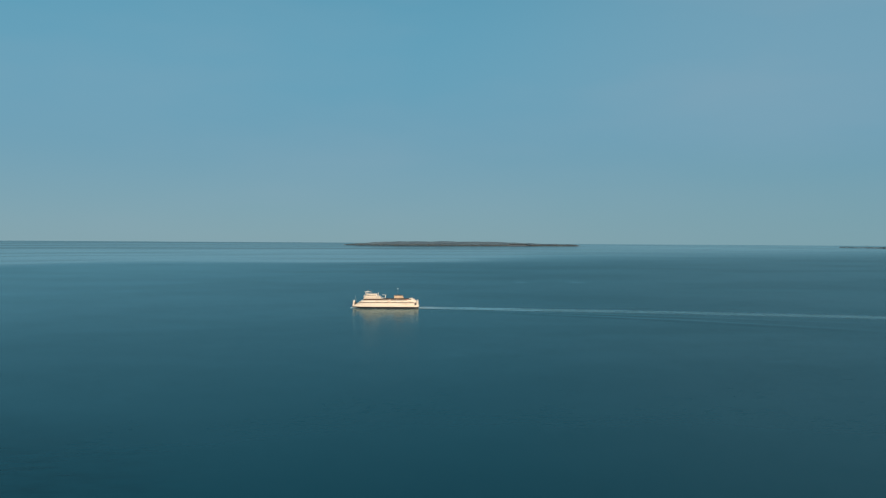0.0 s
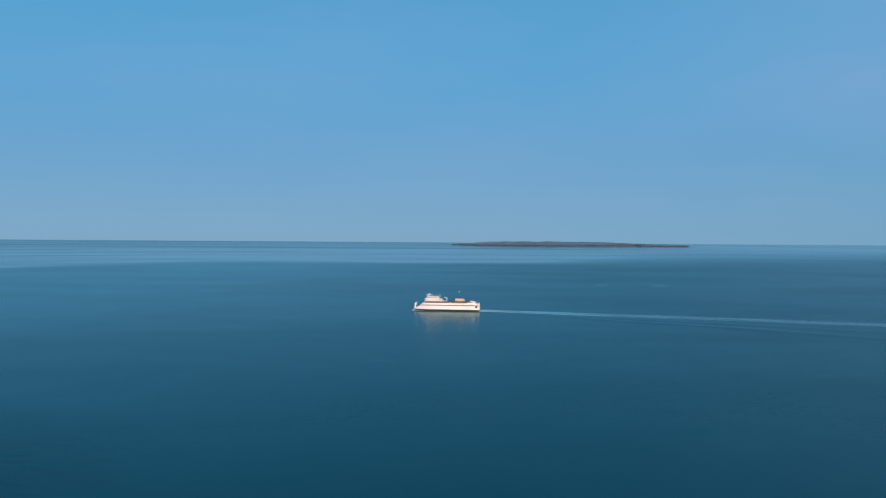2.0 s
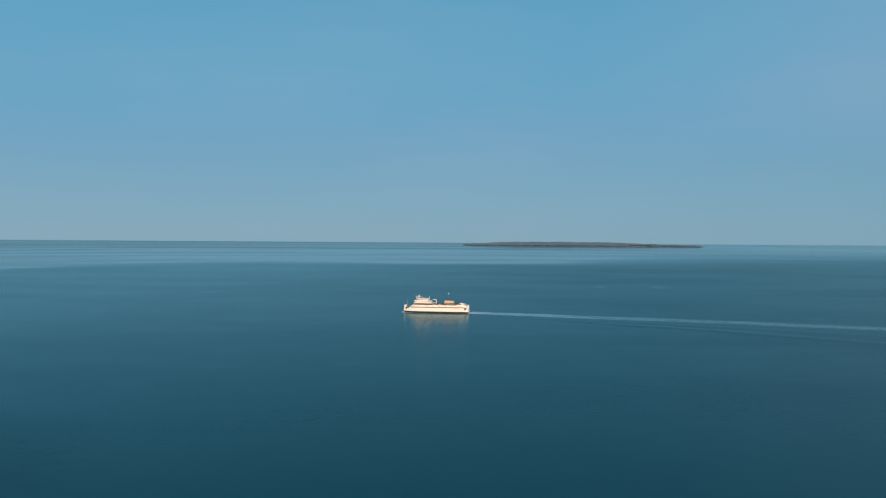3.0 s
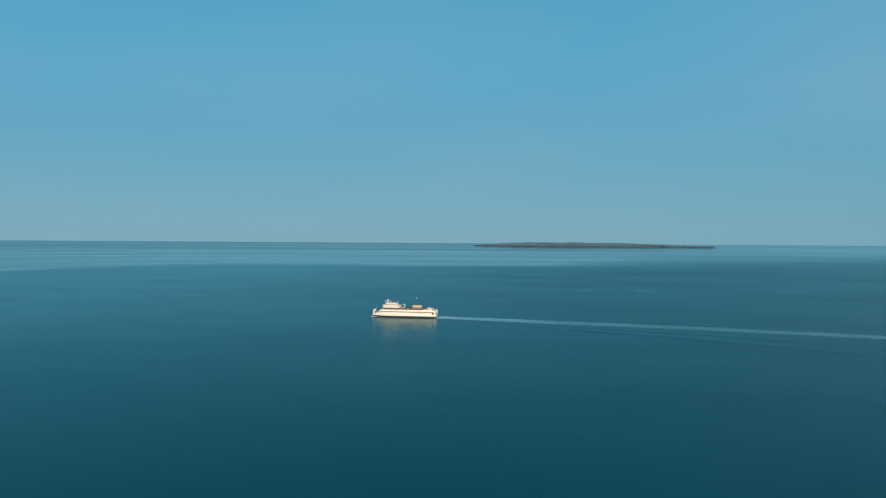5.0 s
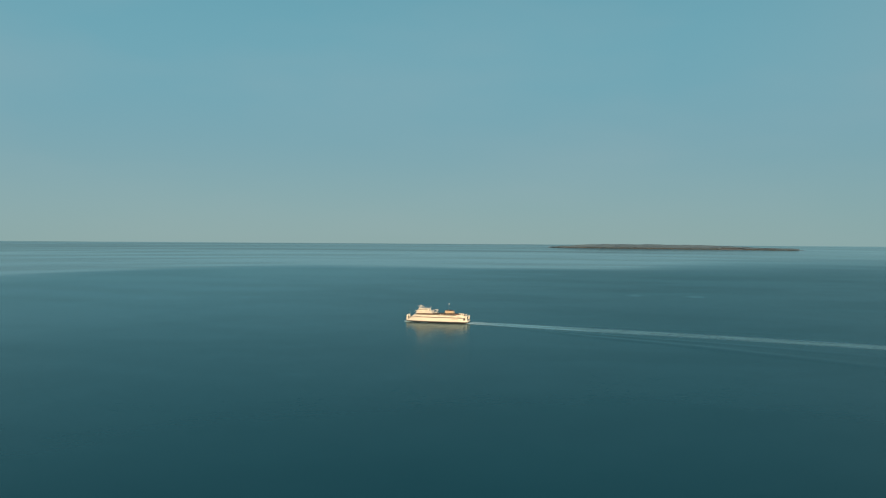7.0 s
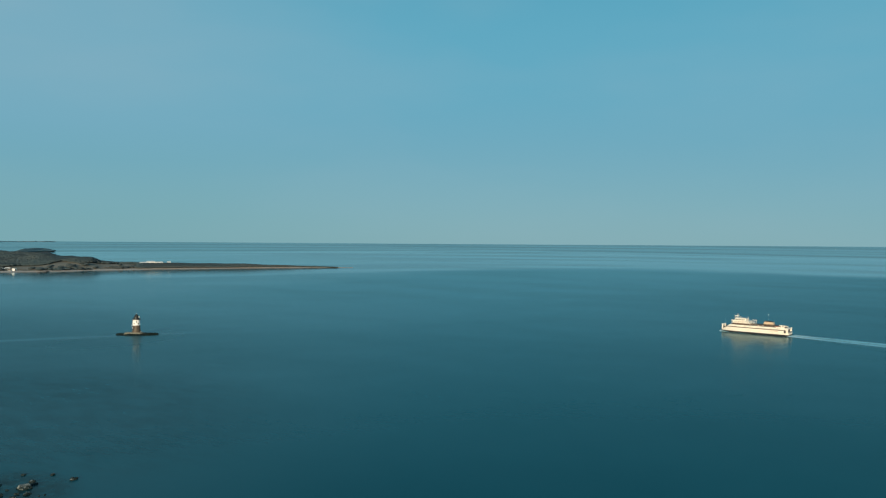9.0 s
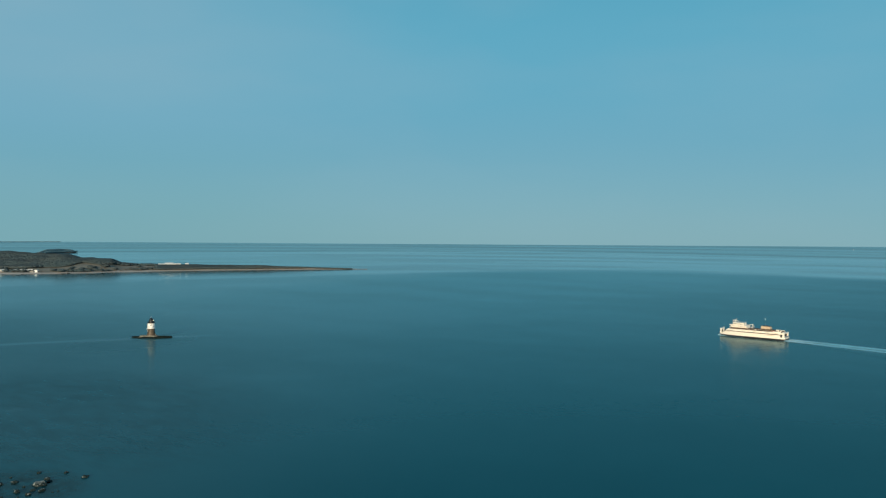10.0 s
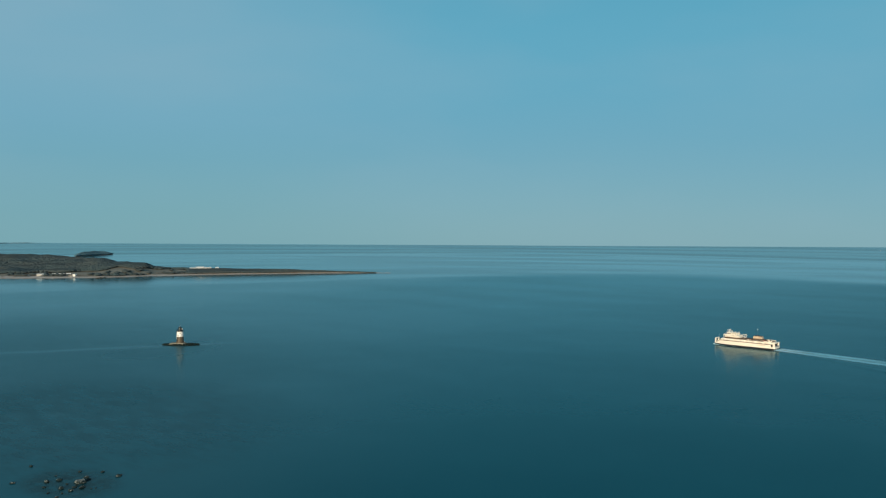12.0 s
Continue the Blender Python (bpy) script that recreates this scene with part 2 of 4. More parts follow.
    colour = n.mix(n.math("MULTIPLY", shoal, 0.5), deep, (0.001, 0.010, 0.011))
    kx, ky = n.math("DIVIDE", n.math("ADD", x, 400.5), 34.0), n.math("DIVIDE", n.math("SUBTRACT", y, 230.2), 24.0)
    kelp = n.math("MULTIPLY", n.span(n.math("ADD", n.math("MULTIPLY", kx, kx), n.math("MULTIPLY", ky, ky)), 0.1, 1.5, 1.0, 0.0), n.span(n.noise(p, 0.12, 6, 0.65), 0.30, 0.60, 0.25, 1.0))
    colour = n.mix(n.math("MULTIPLY", kelp, 0.75), colour, (0.006, 0.009, 0.005))
    gloss = n.math("SUBTRACT", gloss, n.math("ADD", n.math("ADD", n.math("MULTIPLY", shoal, 0.055), n.math("MULTIPLY", near_shoal, 0.085)), n.math("MULTIPLY", kelp, 0.10)))
    # a fresh breeze again right out at the rim
    gloss = n.math("SUBTRACT", gloss, n.math("MULTIPLY", n.span(n.math("ADD", ring, n.math("MULTIPLY", streak, 400.0)), 3500.0, 4150.0), n.span(east, 0.0, 1.0, 0.16, 0.0)))
    h = n.math("ADD", n.math("MULTIPLY", fine, 0.5), n.math("MULTIPLY", ripple, 0.12))
    n.bump(h, n.math("ADD", n.span(calm, 0, 1, 0.028, 0.008), n.math("MULTIPLY", near_shoal, 0.008)), 1.0)
    under = n.t.nodes.new("ShaderNodeBsdfDiffuse")
    over = n.t.nodes.new("ShaderNodeBsdfGlossy")
    fres = n.t.nodes.new("ShaderNodeFresnel")
    both = n.t.nodes.new("ShaderNodeMixShader")
    bump = n.bsdf.inputs["Normal"].links[0].from_socket
    for node in (under, over, fres):
        n.put(node.inputs["Normal"], bump)
    n.put(under.inputs["Color"], colour)
    n.put(over.inputs["Color"], n.mix(calm, (0.81, 1.0, 1.0), (0.90, 1.0, 1.0)))
    n.put(over.inputs["Roughness"], rough)
    n.put(fres.inputs["IOR"], 1.33)
    n.put(both.inputs[0], n.math("MULTIPLY", fres.outputs[0], gloss, clamp=True))
    n.put(both.inputs[1], under.outputs[0])
    n.put(both.inputs[2], over.outputs[0])
    n.put(n.out.inputs["Surface"], both.outputs[0])
    n.t.nodes.remove(n.bsdf)
    return n.mat


def foam_material():
    n = Nodes("foam")
    uv = n.t.nodes.new("ShaderNodeTexCoord")
    s = n.t.nodes.new("ShaderNodeSeparateXYZ")
    n.t.links.new(uv.outputs["UV"], s.inputs[0])
    along, across = s.outputs["X"], s.outputs["Y"]
    p, _ = n.position()
    edge = n.math("MULTIPLY", n.span(across, 0.0, 0.28), n.span(across, 0.72, 1.0, 1.0, 0.0))
    fresh = n.span(along, 0.0, 0.5, 1.7, 1.0)
    grain = n.span(n.noise(p, 0.16, 5, 0.6), 0.22, 0.78)
    # lines of froth drawn out along the track, with two brighter edges
    lane = n.t.nodes.new("ShaderNodeCombineXYZ")
    n.put(lane.inputs[0], n.math("MULTIPLY", along, 9.0))
    n.put(lane.inputs[1], n.math("MULTIPLY", across, 5.0))
    froth = n.span(n.noise(lane.outputs[0], 1.0, 5, 0.6), 0.34, 0.66)
    rim = n.span(n.math("ABSOLUTE", n.math("SUBTRACT", n.math("ABSOLUTE", n.math("SUBTRACT", across, 0.5)), 0.25)), 0.0, 0.13, 1.0, 0.0)
    body = n.math("ADD", n.math("MULTIPLY", grain, 0.18), n.math("ADD", n.math("MULTIPLY", froth, 0.26), n.math("MULTIPLY", rim, n.span(along, 0.1, 0.4, 0.35, 0.0))))
    cover = n.math("MULTIPLY", n.math("MULTIPLY", edge, fresh), n.math("ADD", body, 0.25), clamp=True)
    n.set(Base_Color=n.mix(n.span(along, 0.0, 0.12), (0.54, 0.79, 0.86), (0.29, 0.65, 0.755)), Roughness=0.6)
    clear = n.t.nodes.new("ShaderNodeBsdfTransparent")
    m = n.t.nodes.new("ShaderNodeMixShader")
    n.put(m.inputs[0], cover)
    n.t.links.new(clear.outputs[0], m.inputs[1])
    n.t.links.new(n.bsdf.outputs[0], m.inputs[2])
    n.t.links.new(m.outputs[0], n.out.inputs["Surface"])
    return n.mat


M_WATER = water_material("sea_water")
M_FOAM = foam_material()
M_WHITE = paint("white_ship_paint", (0.84, 0.77, 0.675), 0.42, 1.2, 0.14, 0.6)
M_CREAM = paint("cream_ship_paint", (0.78, 0.68, 0.54), 0.45, 1.2, 0.2, 0.6)
M_BOOT_SHADE = paint("black_boot_and_shade_paint", (0.022, 0.022, 0.024), 0.45, 1.2, 0.4)
M_DECK = paint("dark_deck_coating", (0.035, 0.028, 0.025), 0.9, 1.5, 0.5)
# dark brown painted in for the shade under the overhanging decks
M_HOUSE_SHADE = paint("deckhouse_shade_paint", (0.17, 0.10, 0.06), 0.5, 1.2, 0.25)
M_DECKHOUSE = paint("brown_casing_paint", (0.075, 0.047, 0.032), 0.6, 1.2, 0.3)
M_TAN = paint("tan_funnel_paint", (0.60, 0.45, 0.31), 0.5, 1.2, 0.25)
M_GREY = paint("grey_ship_paint", (0.30, 0.31, 0.32), 0.5, 1.2, 0.2)
M_STEEL = paint("galvanised_steel", (0.42, 0.43, 0.44), 0.4, 3.0, 0.2, 0.6, 0.8)
M_PANE = paint("dark_window_glass", (0.028, 0.030, 0.034), 0.08, 1.0, 0.1)
M_BROWN = paint("brown_cast_iron", (0.10, 0.076, 0.052), 0.6, 0.8, 0.4)
M_TOWER = paint("white_tower_paint", (0.80, 0.79, 0.76), 0.55, 0.8, 0.25, 0.6)
M_BLACK = paint("black_iron_paint", (0.020, 0.020, 0.022), 0.5, 1.0, 0.3)
M_RED = paint("red_raft_cover", (0.50, 0.10, 0.04), 0.5, 1.0, 0.2)
M_STONE = varied("riprap_stone", [(0.150, 0.142, 0.122), (0.11, 0.104, 0.09), (0.07, 0.068, 0.06)], 0.85, 0.12, 0.8)
M_WETSTONE = varied("weedy_wet_stone", [(0.010, 0.019, 0.017), (0.007, 0.014, 0.013), (0.014, 0.023, 0.020)], 0.95, 0.15, 0.9)


def boulder_material():
    """Dark weedy stone, whitened by birds on its crown."""
    n = Nodes("barnacled_boulder")
    p, xyz = n.position()
    b = n.span(n.noise(p, 1.4, 5), 0.35, 0.7)
    c = n.mix(b, (0.008, 0.019, 0.019), (0.014, 0.026, 0.026))
    lift = n.math("ADD", xyz["Z"], n.math("MULTIPLY", n.math("SUBTRACT", n.noise(p, 0.9, 5), 0.5), 1.6))
    crown = n.span(lift, 1.3, 1.9, 0.0, 0.42)
    # white splashes left by gulls
    splash = n.math("MULTIPLY", n.span(n.noise(p, 0.75, 3), 0.56, 0.62), n.span(xyz["Z"], 0.3, 0.55, 0.0, 0.60))
    crown = n.math("MAXIMUM", crown, splash)
    n.bump(b, 0.7, 0.25)
    return n.set(Base_Color=n.mix(crown, c, (0.38, 0.42, 0.42)), Roughness=0.97)


M_ROCK = boulder_material()
M_LAND = varied("dry_grass_ground", [(0.12, 0.10, 0.075), (0.09, 0.078, 0.058), (0.15, 0.12, 0.09)], 0.95, 0.012, 0.08)
# dark bare trees, with a little haze mixed in as blue
M_WOOD_HAZE = varied("bare_spring_woods_haze", [(0.042, 0.066, 0.075), (0.054, 0.066, 0.068), (0.047, 0.066, 0.073)], 0.95, 0.01, 0.10, 0.05)
# distance haze is put into the blue-grey of these far woods
M_FARWOOD_HAZE = varied("far_woods_haze", [(0.092, 0.150, 0.198), (0.085, 0.140, 0.185), (0.096, 0.150, 0.194)], 0.95, 0.01, 0.08, 0.05)
M_PLATFORM = varied("landing_stone", [(0.26, 0.245, 0.20), (0.19, 0.185, 0.155), (0.13, 0.13, 0.11)], 0.9, 0.2, 0.9)
# the knoll's trees get their blue tint from painted haze
M_KNOLLWOOD_HAZE = varied("knoll_woods_haze", [(0.076, 0.142, 0.172), (0.070, 0.130, 0.158), (0.082, 0.142, 0.168)], 0.95, 0.01, 0.08, 0.05)
M_CONCRETE = paint("pale_concrete", (0.46, 0.44, 0.40), 0.85, 0.6, 0.35)
M_ROOF = paint("pale_metal_roof", (0.70, 0.70, 0.68), 0.5, 0.6, 0.2)
M_ROOFDARK = paint("brown_shingle_roof", (0.12, 0.09, 0.075), 0.8, 0.6, 0.3)
M_PILE = paint("weathered_pier_timber", (0.085, 0.070, 0.055), 0.85, 1.0, 0.4)


# ---- mesh helpers ----
def mesh_of(name, bm, material, smooth=False):
    me = bpy.data.meshes.new(name)
    bm.normal_update()
    bm.to_mesh(me)
    bm.free()
    me.materials.append(material)
    if smooth:
        me.shade_smooth()
    return me


def part(name, bm, material, parent=None, label="", smooth=False):
    ob = new(name, mesh_of(name, bm, material, smooth))
    if parent is not None:
        ob.parent = parent
    return tagged(ob, label)


def thing(name, m, label, category, group="", kind=""):
    ob = new(name)
    ob.matrix_basis = m
    return tagged(ob, label, category, group, kind)


def box(x0, x1, y0, y1, z0, z1, bevel=0.0, bm=None):
    own = bm is None
    bm = bm or bmesh.new()
    v = [bm.verts.new((x, y, z)) for z in (z0, z1) for y in (y0, y1) for x in (x0, x1)]
    f = [bm.faces.new([v[i] for i in q]) for q in ((0, 2, 3, 1), (4, 5, 7, 6), (0, 1, 5, 4), (2, 6, 7, 3), (0, 4, 6, 2), (1, 3, 7, 5))]
    if bevel and own:
        bmesh.ops.bevel(bm, geom=bm.edges[:], offset=bevel, segments=2, affect="EDGES", profile=0.5)
    return bm


def rod(a, b, r0, r1=None, sides=8, bm=None):
    bm = bm or bmesh.new()
    a, b = Vector(a), Vector(b)
    r1 = r0 if r1 is None else r1
    q = (b - a).to_track_quat("Z", "Y")
    ring = []
    for c, r in ((a, r0), (b, r1)):
        ring.append([bm.verts.new(c + q @ Vector((r * math.cos(k * math.tau / sides), r * math.sin(k * math.tau / sides), 0))) for k in range(sides)])
    for k in range(sides):
        j = (k + 1) % sides
        bm.faces.new((ring[0][k], ring[0][j], ring[1][j], ring[1][k]))
    bm.faces.new(ring[0][::-1])
    bm.faces.new(ring[1])
    return bm


def lathe(profile, sides=32, bm=None):
    """Turns (radius, height) pairs round the z axis, closed above and below."""
    bm = bm or bmesh.new()
    rings = [[bm.verts.new((r * math.cos(k * math.tau / sides), r * math.sin(k * math.tau / sides), z)) for k in range(sides)] for r, z in profile]
    for a, b in zip(rings, rings[1:]):
        for k in range(sides):
            j = (k + 1) % sides
            bm.faces.new((a[k], a[j], b[j], b[k]))
    bm.faces.new(rings[0][::-1])
    bm.faces.new(rings[-1])
    return bm


def moved(bm, x, y):
    bmesh.ops.translate(bm, verts=bm.verts[:], vec=(x, y, 0))
    return bm


def prism(outline, z0, z1, top=None, bm=None):
    """A solid on a plan outline (counter-clockwise); top: another outline of the same count."""
    bm = bm or bmesh.new()
    lo = [bm.verts.new((x, y, z0)) for x, y in outline]
    hi = [bm.verts.new((x, y, z1)) for x, y in (top or outline)]
    n = len(lo)
    for k in range(n):
        j = (k + 1) % n
        bm.faces.new((lo[k], lo[j], hi[j], hi[k]))
    bm.faces.new(lo[::-1])
    bm.faces.new(hi)
    return bm


def lump(rng, r, squash=0.6, subdiv=2, rough=0.3, bm=None, at=(0, 0, 0), freq=1.3, turn=0.0):
    """An uneven stone or clump, its foot at z = 0 of at."""
    tmp = bmesh.new()
    bmesh.ops.create_icosphere(tmp, subdivisions=subdiv, radius=1.0)
    seed = Vector((rng.uniform(-50, 50), rng.uniform(-50, 50), rng.uniform(-50, 50)))
    sx, sy = rng.uniform(0.8, 1.25), rng.uniform(0.75, 1.1)
    spin = Matrix.Rotation(turn or rng.uniform(0, math.tau), 3, "Z")
    for v in tmp.verts:
        k = 1 + rough * noise.noise(v.co * freq + seed) * 1.6
        v.co = spin @ Vector((v.co.x * k * r * sx, v.co.y * k * r * sy, v.co.z * k * r * squash))
    if bm is None:
        for v in tmp.verts:
            v.co += Vector(at)
        return tmp
    idx = {v: bm.verts.new(v.co + Vector(at)) for v in tmp.verts}
    for f in tmp.faces:
        bm.faces.new([idx[v] for v in f.verts])
    tmp.free()
    return bm


# ---- the sea ----
def sea():
    bm = bmesh.new()
    cx, cy = -90.0, 0.0
    radii = [60, 150, 300, 500, 800, 1200, 1700, 2300, 3000, 3800, 5000, 8000, 14000]
    sides = 256
    mid = bm.verts.new((cx, cy, 0))
    last = None
    for r in radii:
        ring = [bm.verts.new((cx + r * math.cos(k * math.tau / sides), cy + r * math.sin(k * math.tau / sides), 0)) for k in range(sides)]
        for k in range(sides):
            j = (k + 1) % sides
            if last is None:
                bm.faces.new((mid, ring[k], ring[j]))
            else:
                bm.faces.new((last[k], ring[k], ring[j], last[j]))
        last = ring
    ob = part("water", bm, M_WATER)
    tagged(ob, "calm blue-green sea with pale slicks towards the horizon", "sea", kind="structure")


sea()


def glide(points, n):
    """n + 1 points on a Catmull-Rom line through the plan points given."""
    out = []
    p = [Vector(q) for q in points]
    p = [p[0] * 2 - p[1]] + p + [p[-1] * 2 - p[-2]]
    m = len(p) - 3
    for k in range(n + 1):
        u = min(k / n * m, m - 1e-6)
        i, t = int(u), u - int(u)
        a, b, c, d = p[i:i + 4]
        out.append(0.5 * ((2 * b) + (c - a) * t + (2 * a - 5 * b + 4 * c - d) * t * t + (3 * b - a - 3 * c + d) * t ** 3))
    return out


WAKE_LINE = [(-226, 1015), (-165, 1000), (-85, 978), (-5, 958), (95, 930), (215, 892), (335, 846), (475, 784)]


def wake():
    bm = bmesh.new()
    uv = bm.loops.layers.uv.new("UVMap")
    line = glide(WAKE_LINE, 90)
    rows, across = [], 10
    for k, c in enumerate(line):
        a, b = line[max(k - 1, 0)], line[min(k + 1, 90)]
        t = (b - a).normalized()
        nrm = Vector((-t.y, t.x))
        f = k / 90
        w = 14.5 + 6.0 * min(1, f * 4) ** 0.7 + 4 * f + 1.2 * noise.noise(Vector((k * 0.3, 0, 0)))
        rows.append([(bm.verts.new((*(c + nrm * w * (j / across - 0.5) * 2), 0.03 + (0.16 + 0.5 * math.exp(-f * 14)) * (1 - (2 * j / across - 1) ** 2) * (1 - 0.7 * f))), f, j / across) for j in range(across + 1)])
    for r, s in zip(rows, rows[1:]):
        for j in range(across):
            q = (r[j + 1], r[j], s[j], s[j + 1])
            fc = bm.faces.new([v[0] for v in q])
            for loop, v in zip(fc.loops, q):
                loop[uv].uv = v[1:]
    ob = part("wake", bm, M_FOAM, smooth=True)
    tagged(ob, "long pale foaming wake trailing behind the ferry", "wake", kind="stuff")


def wave_ridge(points, width, height, name, label):
    bm = bmesh.new()
    n, across = 70, 8
    line = glide(points, n)
    rows = []
    for k, c in enumerate(line):
        a, b = line[max(k - 1, 0)], line[min(k + 1, n)]
        t = (b - a).normalized()
        nrm = Vector((-t.y, t.x))
        f = k / n
        amp = height * math.sin(math.pi * min(1, f * 1.05 + 0.04)) ** 0.5 * (0.7 + 0.6 * noise.noise(Vector((k * 0.35, 3, 0))))
        row = []
        for j in range(across + 1):
            s = j / across
            z = amp * (0.5 - 0.5 * math.cos(math.tau * s))
            row.append(bm.verts.new((*(c + nrm * width * (s - 0.5) * (0.7 + 0.6 * f)), max(0.0, z) + 0.005)))
        rows.append(row)
    for r, s in zip(rows, rows[1:]):
        for j in range(across):
            bm.faces.new((r[j + 1], r[j], s[j], s[j + 1]))
    ob = part(name, bm, M_WATER, smooth=True)
    tagged(ob, label, "wave", kind="stuff")


wake()
wave_ridge([(-155, 968), (-80, 918), (10, 870), (105, 808), (225, 731)], 30, 0.55, "bow_wave", "low dark bow wave spreading beside the ferry's wake")
wave_ridge([(-175, 980), (-95, 946), (-5, 911), (105, 864), (235, 796)], 22, 0.36, "stern_wave", "low dark stern wave spreading beside the ferry's wake")
wave_ridge([(-155, 1014), (-65, 1008), (55, 996), (185, 971)], 18, 0.2, "bow_wave", "low dark bow wave spreading beside the ferry's wake")


# ---- the ferry ----
def hull_outline(grow=0.0, x0=-37.5, x1=37.5, n=24):
    """Plan of the hull, counter-clockwise: square stern, tapered bow."""
    side = []
    for k in range(n + 1):
        x = x0 + (x1 - x0) * k / n
        if x > 13.5:
            w = 8.4 - 5.0 * ((x - 13.5) / 24.0) ** 2.3
        elif x < -31:
            w = 8.4 - 1.5 * ((-31 - x) / 6.5) ** 2
        else:
            w = 8.4
        side.append((x, w + grow))
    return [(x, -w) for x, w in side] + [(x, w) for x, w in reversed(side)]


def raked(outline, start, k):
    """The outline with its bow end drawn back, for a front that slants."""
    return [(x if x < start else start + (x - start) * k, y) for x, y in outline]


def ferry(m):
    ship = thing("ferry", m, "white car ferry under way with dark roof deck and tan funnel", "ferry")
    lo = [(x * 0.985, y * 0.95) for x, y in hull_outline()]
    part("boot_top", prism(lo, -1.2, 1.9, hull_outline()), M_BOOT_SHADE, ship, "black lower hull at the waterline")
    part("hull", prism(hull_outline(), 1.9, 3.5), M_WHITE, ship)
    part("rub_rail", prism(hull_outline(0.2), 3.36, 3.62), M_CREAM, ship, "pale rubbing strake")
    body = hull_outline(-0.2, -35.2, 33.6)
    part("car_deck_side", prism(body, 3.5, 5.9, raked(body, 22, 0.82)), M_WHITE, ship)
    part("promenade_deck", prism(hull_outline(0.0, -35.4, 31.2), 5.9, 6.05), M_CREAM, ship)
    # scuppers and worn plates low on the side
    for s in (1, -1):
        for k in range(11):
            x = -30 + k * 4.7
            part("scupper", box(x - 0.35, x + 0.35, s * 8.24 - 0.05, s * 8.24 + 0.05, 4.2, 4.5), M_CREAM, ship)
        for x, w in ((-25.5, 0.9), (-23.6, 0.6), (-22.0, 0.8), (-20.3, 0.5), (-18.9, 0.9)):
            part("lettering_bar", box(x - w, x + w, s * 8.22 - 0.05, s * 8.22 + 0.05, 4.85, 5.4), M_TAN, ship, "unreadable tan lettering")
    # the promenade, its shade painted dark brown, and the white deck side above it
    part("deckhouse", box(-32.0, 25.5, -6.9, 6.9, 6.05, 7.0, 0.05), M_HOUSE_SHADE, ship, "passenger deckhouse with its shade painted dark brown")
    for s in (1, -1):
        for k in range(28):
            x = -30.5 + k * 2.0
            part("window", box(x - 0.62, x + 0.62, s * 6.88, s * 6.96, 6.25, 6.8), M_PANE, ship)
        for k in range(10):
            x = -32 + k * 6.2
            part("stanchion", rod((x, s * 7.95, 6.05), (x, s * 7.95, 6.95), 0.09, sides=6), M_WHITE, ship)
    side = hull_outline(-0.3, -33.6, 30.4)
    part("upper_deck_side", prism(side, 6.95, 9.1, raked(side, 20, 0.66)), M_WHITE, ship)
    for s in (1, -1):
        for x0, w in ((-27.0, 2.0), (-18.5, 1.3), (-11.0, 0.7), (-4.0, 1.6), (3.5, 0.7), (10.0, 1.4)):
            part("side_opening", box(x0 - w, x0 + w, s * 8.12 - 0.05, s * 8.12 + 0.05, 7.75, 8.25), M_TAN, ship, "tan opening in the upper deck side")
    part("roof_deck", prism(hull_outline(-0.65, -33.2, 25.0), 9.0, 9.3), M_DECK, ship, "dark coated roof deck")
    for s in (1, -1):
        part("roof_bulwark", box(-33.0, -24.0, s * 7.7 - 0.07, s * 7.7 + 0.07, 9.1, 9.9), M_WHITE, ship)
        for dz in (0.5, 1.0):
            part("rail", rod((-24, s * 7.5, 9.3 + dz), (4.0, s * 7.5, 9.3 + dz), 0.04, sides=5), M_WHITE, ship)
        for k in range(13):
            x = -24 + 28 * k / 12
            part("rail_post", rod((x, s * 7.5, 9.3), (x, s * 7.5, 10.3), 0.03, sides=5), M_WHITE, ship)
    # bow and stern gates
    for x, h in ((36.0, 8.6), (-36.2, 8.9)):
        sgn = 1 if x > 0 else -1
        half = 4.1 if x > 0 else 7.0
        for s in (1, -1):
            part("gate_post", box(x - 0.75, x + 0.75, s * half - 0.7, s * half + 0.7, 3.5, h, 0.12), M_WHITE, ship)
        part("gate_beam", box(x - 0.6, x + 0.6, -half + 0.7, half - 0.7, h - 1.3, h - 0.1, 0.1), M_WHITE, ship)
        part("ramp_door", box(x + sgn * 0.9 - 0.15, x + sgn * 0.9 + 0.15, -half + 0.8, half - 0.8, 3.3, 5.1, 0.05), M_GREY, ship, "grey steel ramp door")
    # solid black boxes stand in for the shade inside the ship's ends
    part("stern_doorway_shade", box(-35.5, -35.1, -5.4, 5.4, 3.7, 7.6), M_BOOT_SHADE, ship, "black box for the shade inside the car deck doorway")
    part("bow_doorway_shade", box(32.6, 33.75, -3.4, 3.4, 3.65, 5.4), M_BOOT_SHADE, ship, "black box for the shade inside the car deck doorway")
    for s in (1, -1):
        part("stern_side_shade", box(-34.7, -32.6, s * 7.75 - 0.42, s * 7.75 + 0.42, 3.9, 6.6, 0.1), M_BOOT_SHADE, ship, "black box for the shade in a side opening")
        part("bow_recess_shade", box(33.8, 35.2, s * 4.4 - 0.5, s * 4.4 + 0.5, 3.5, 6.6, 0.1), M_BOOT_SHADE, ship, "black box for the shade behind the bow post")
    fore = [(x, y) for x, y in hull_outline() if x > 30]
    for s in (1, -1):
        line = sorted([(x, y) for x, y in fore if y * s > 0])
        bm = bmesh.new()
        for (xa, ya), (xb, yb) in zip(line, line[1:]):
            prism([(xa, ya), (xa, ya - s * 0.25), (xb, yb - s * 0.25), (xb, yb)][::-s], 3.5, 4.9, bm=bm)
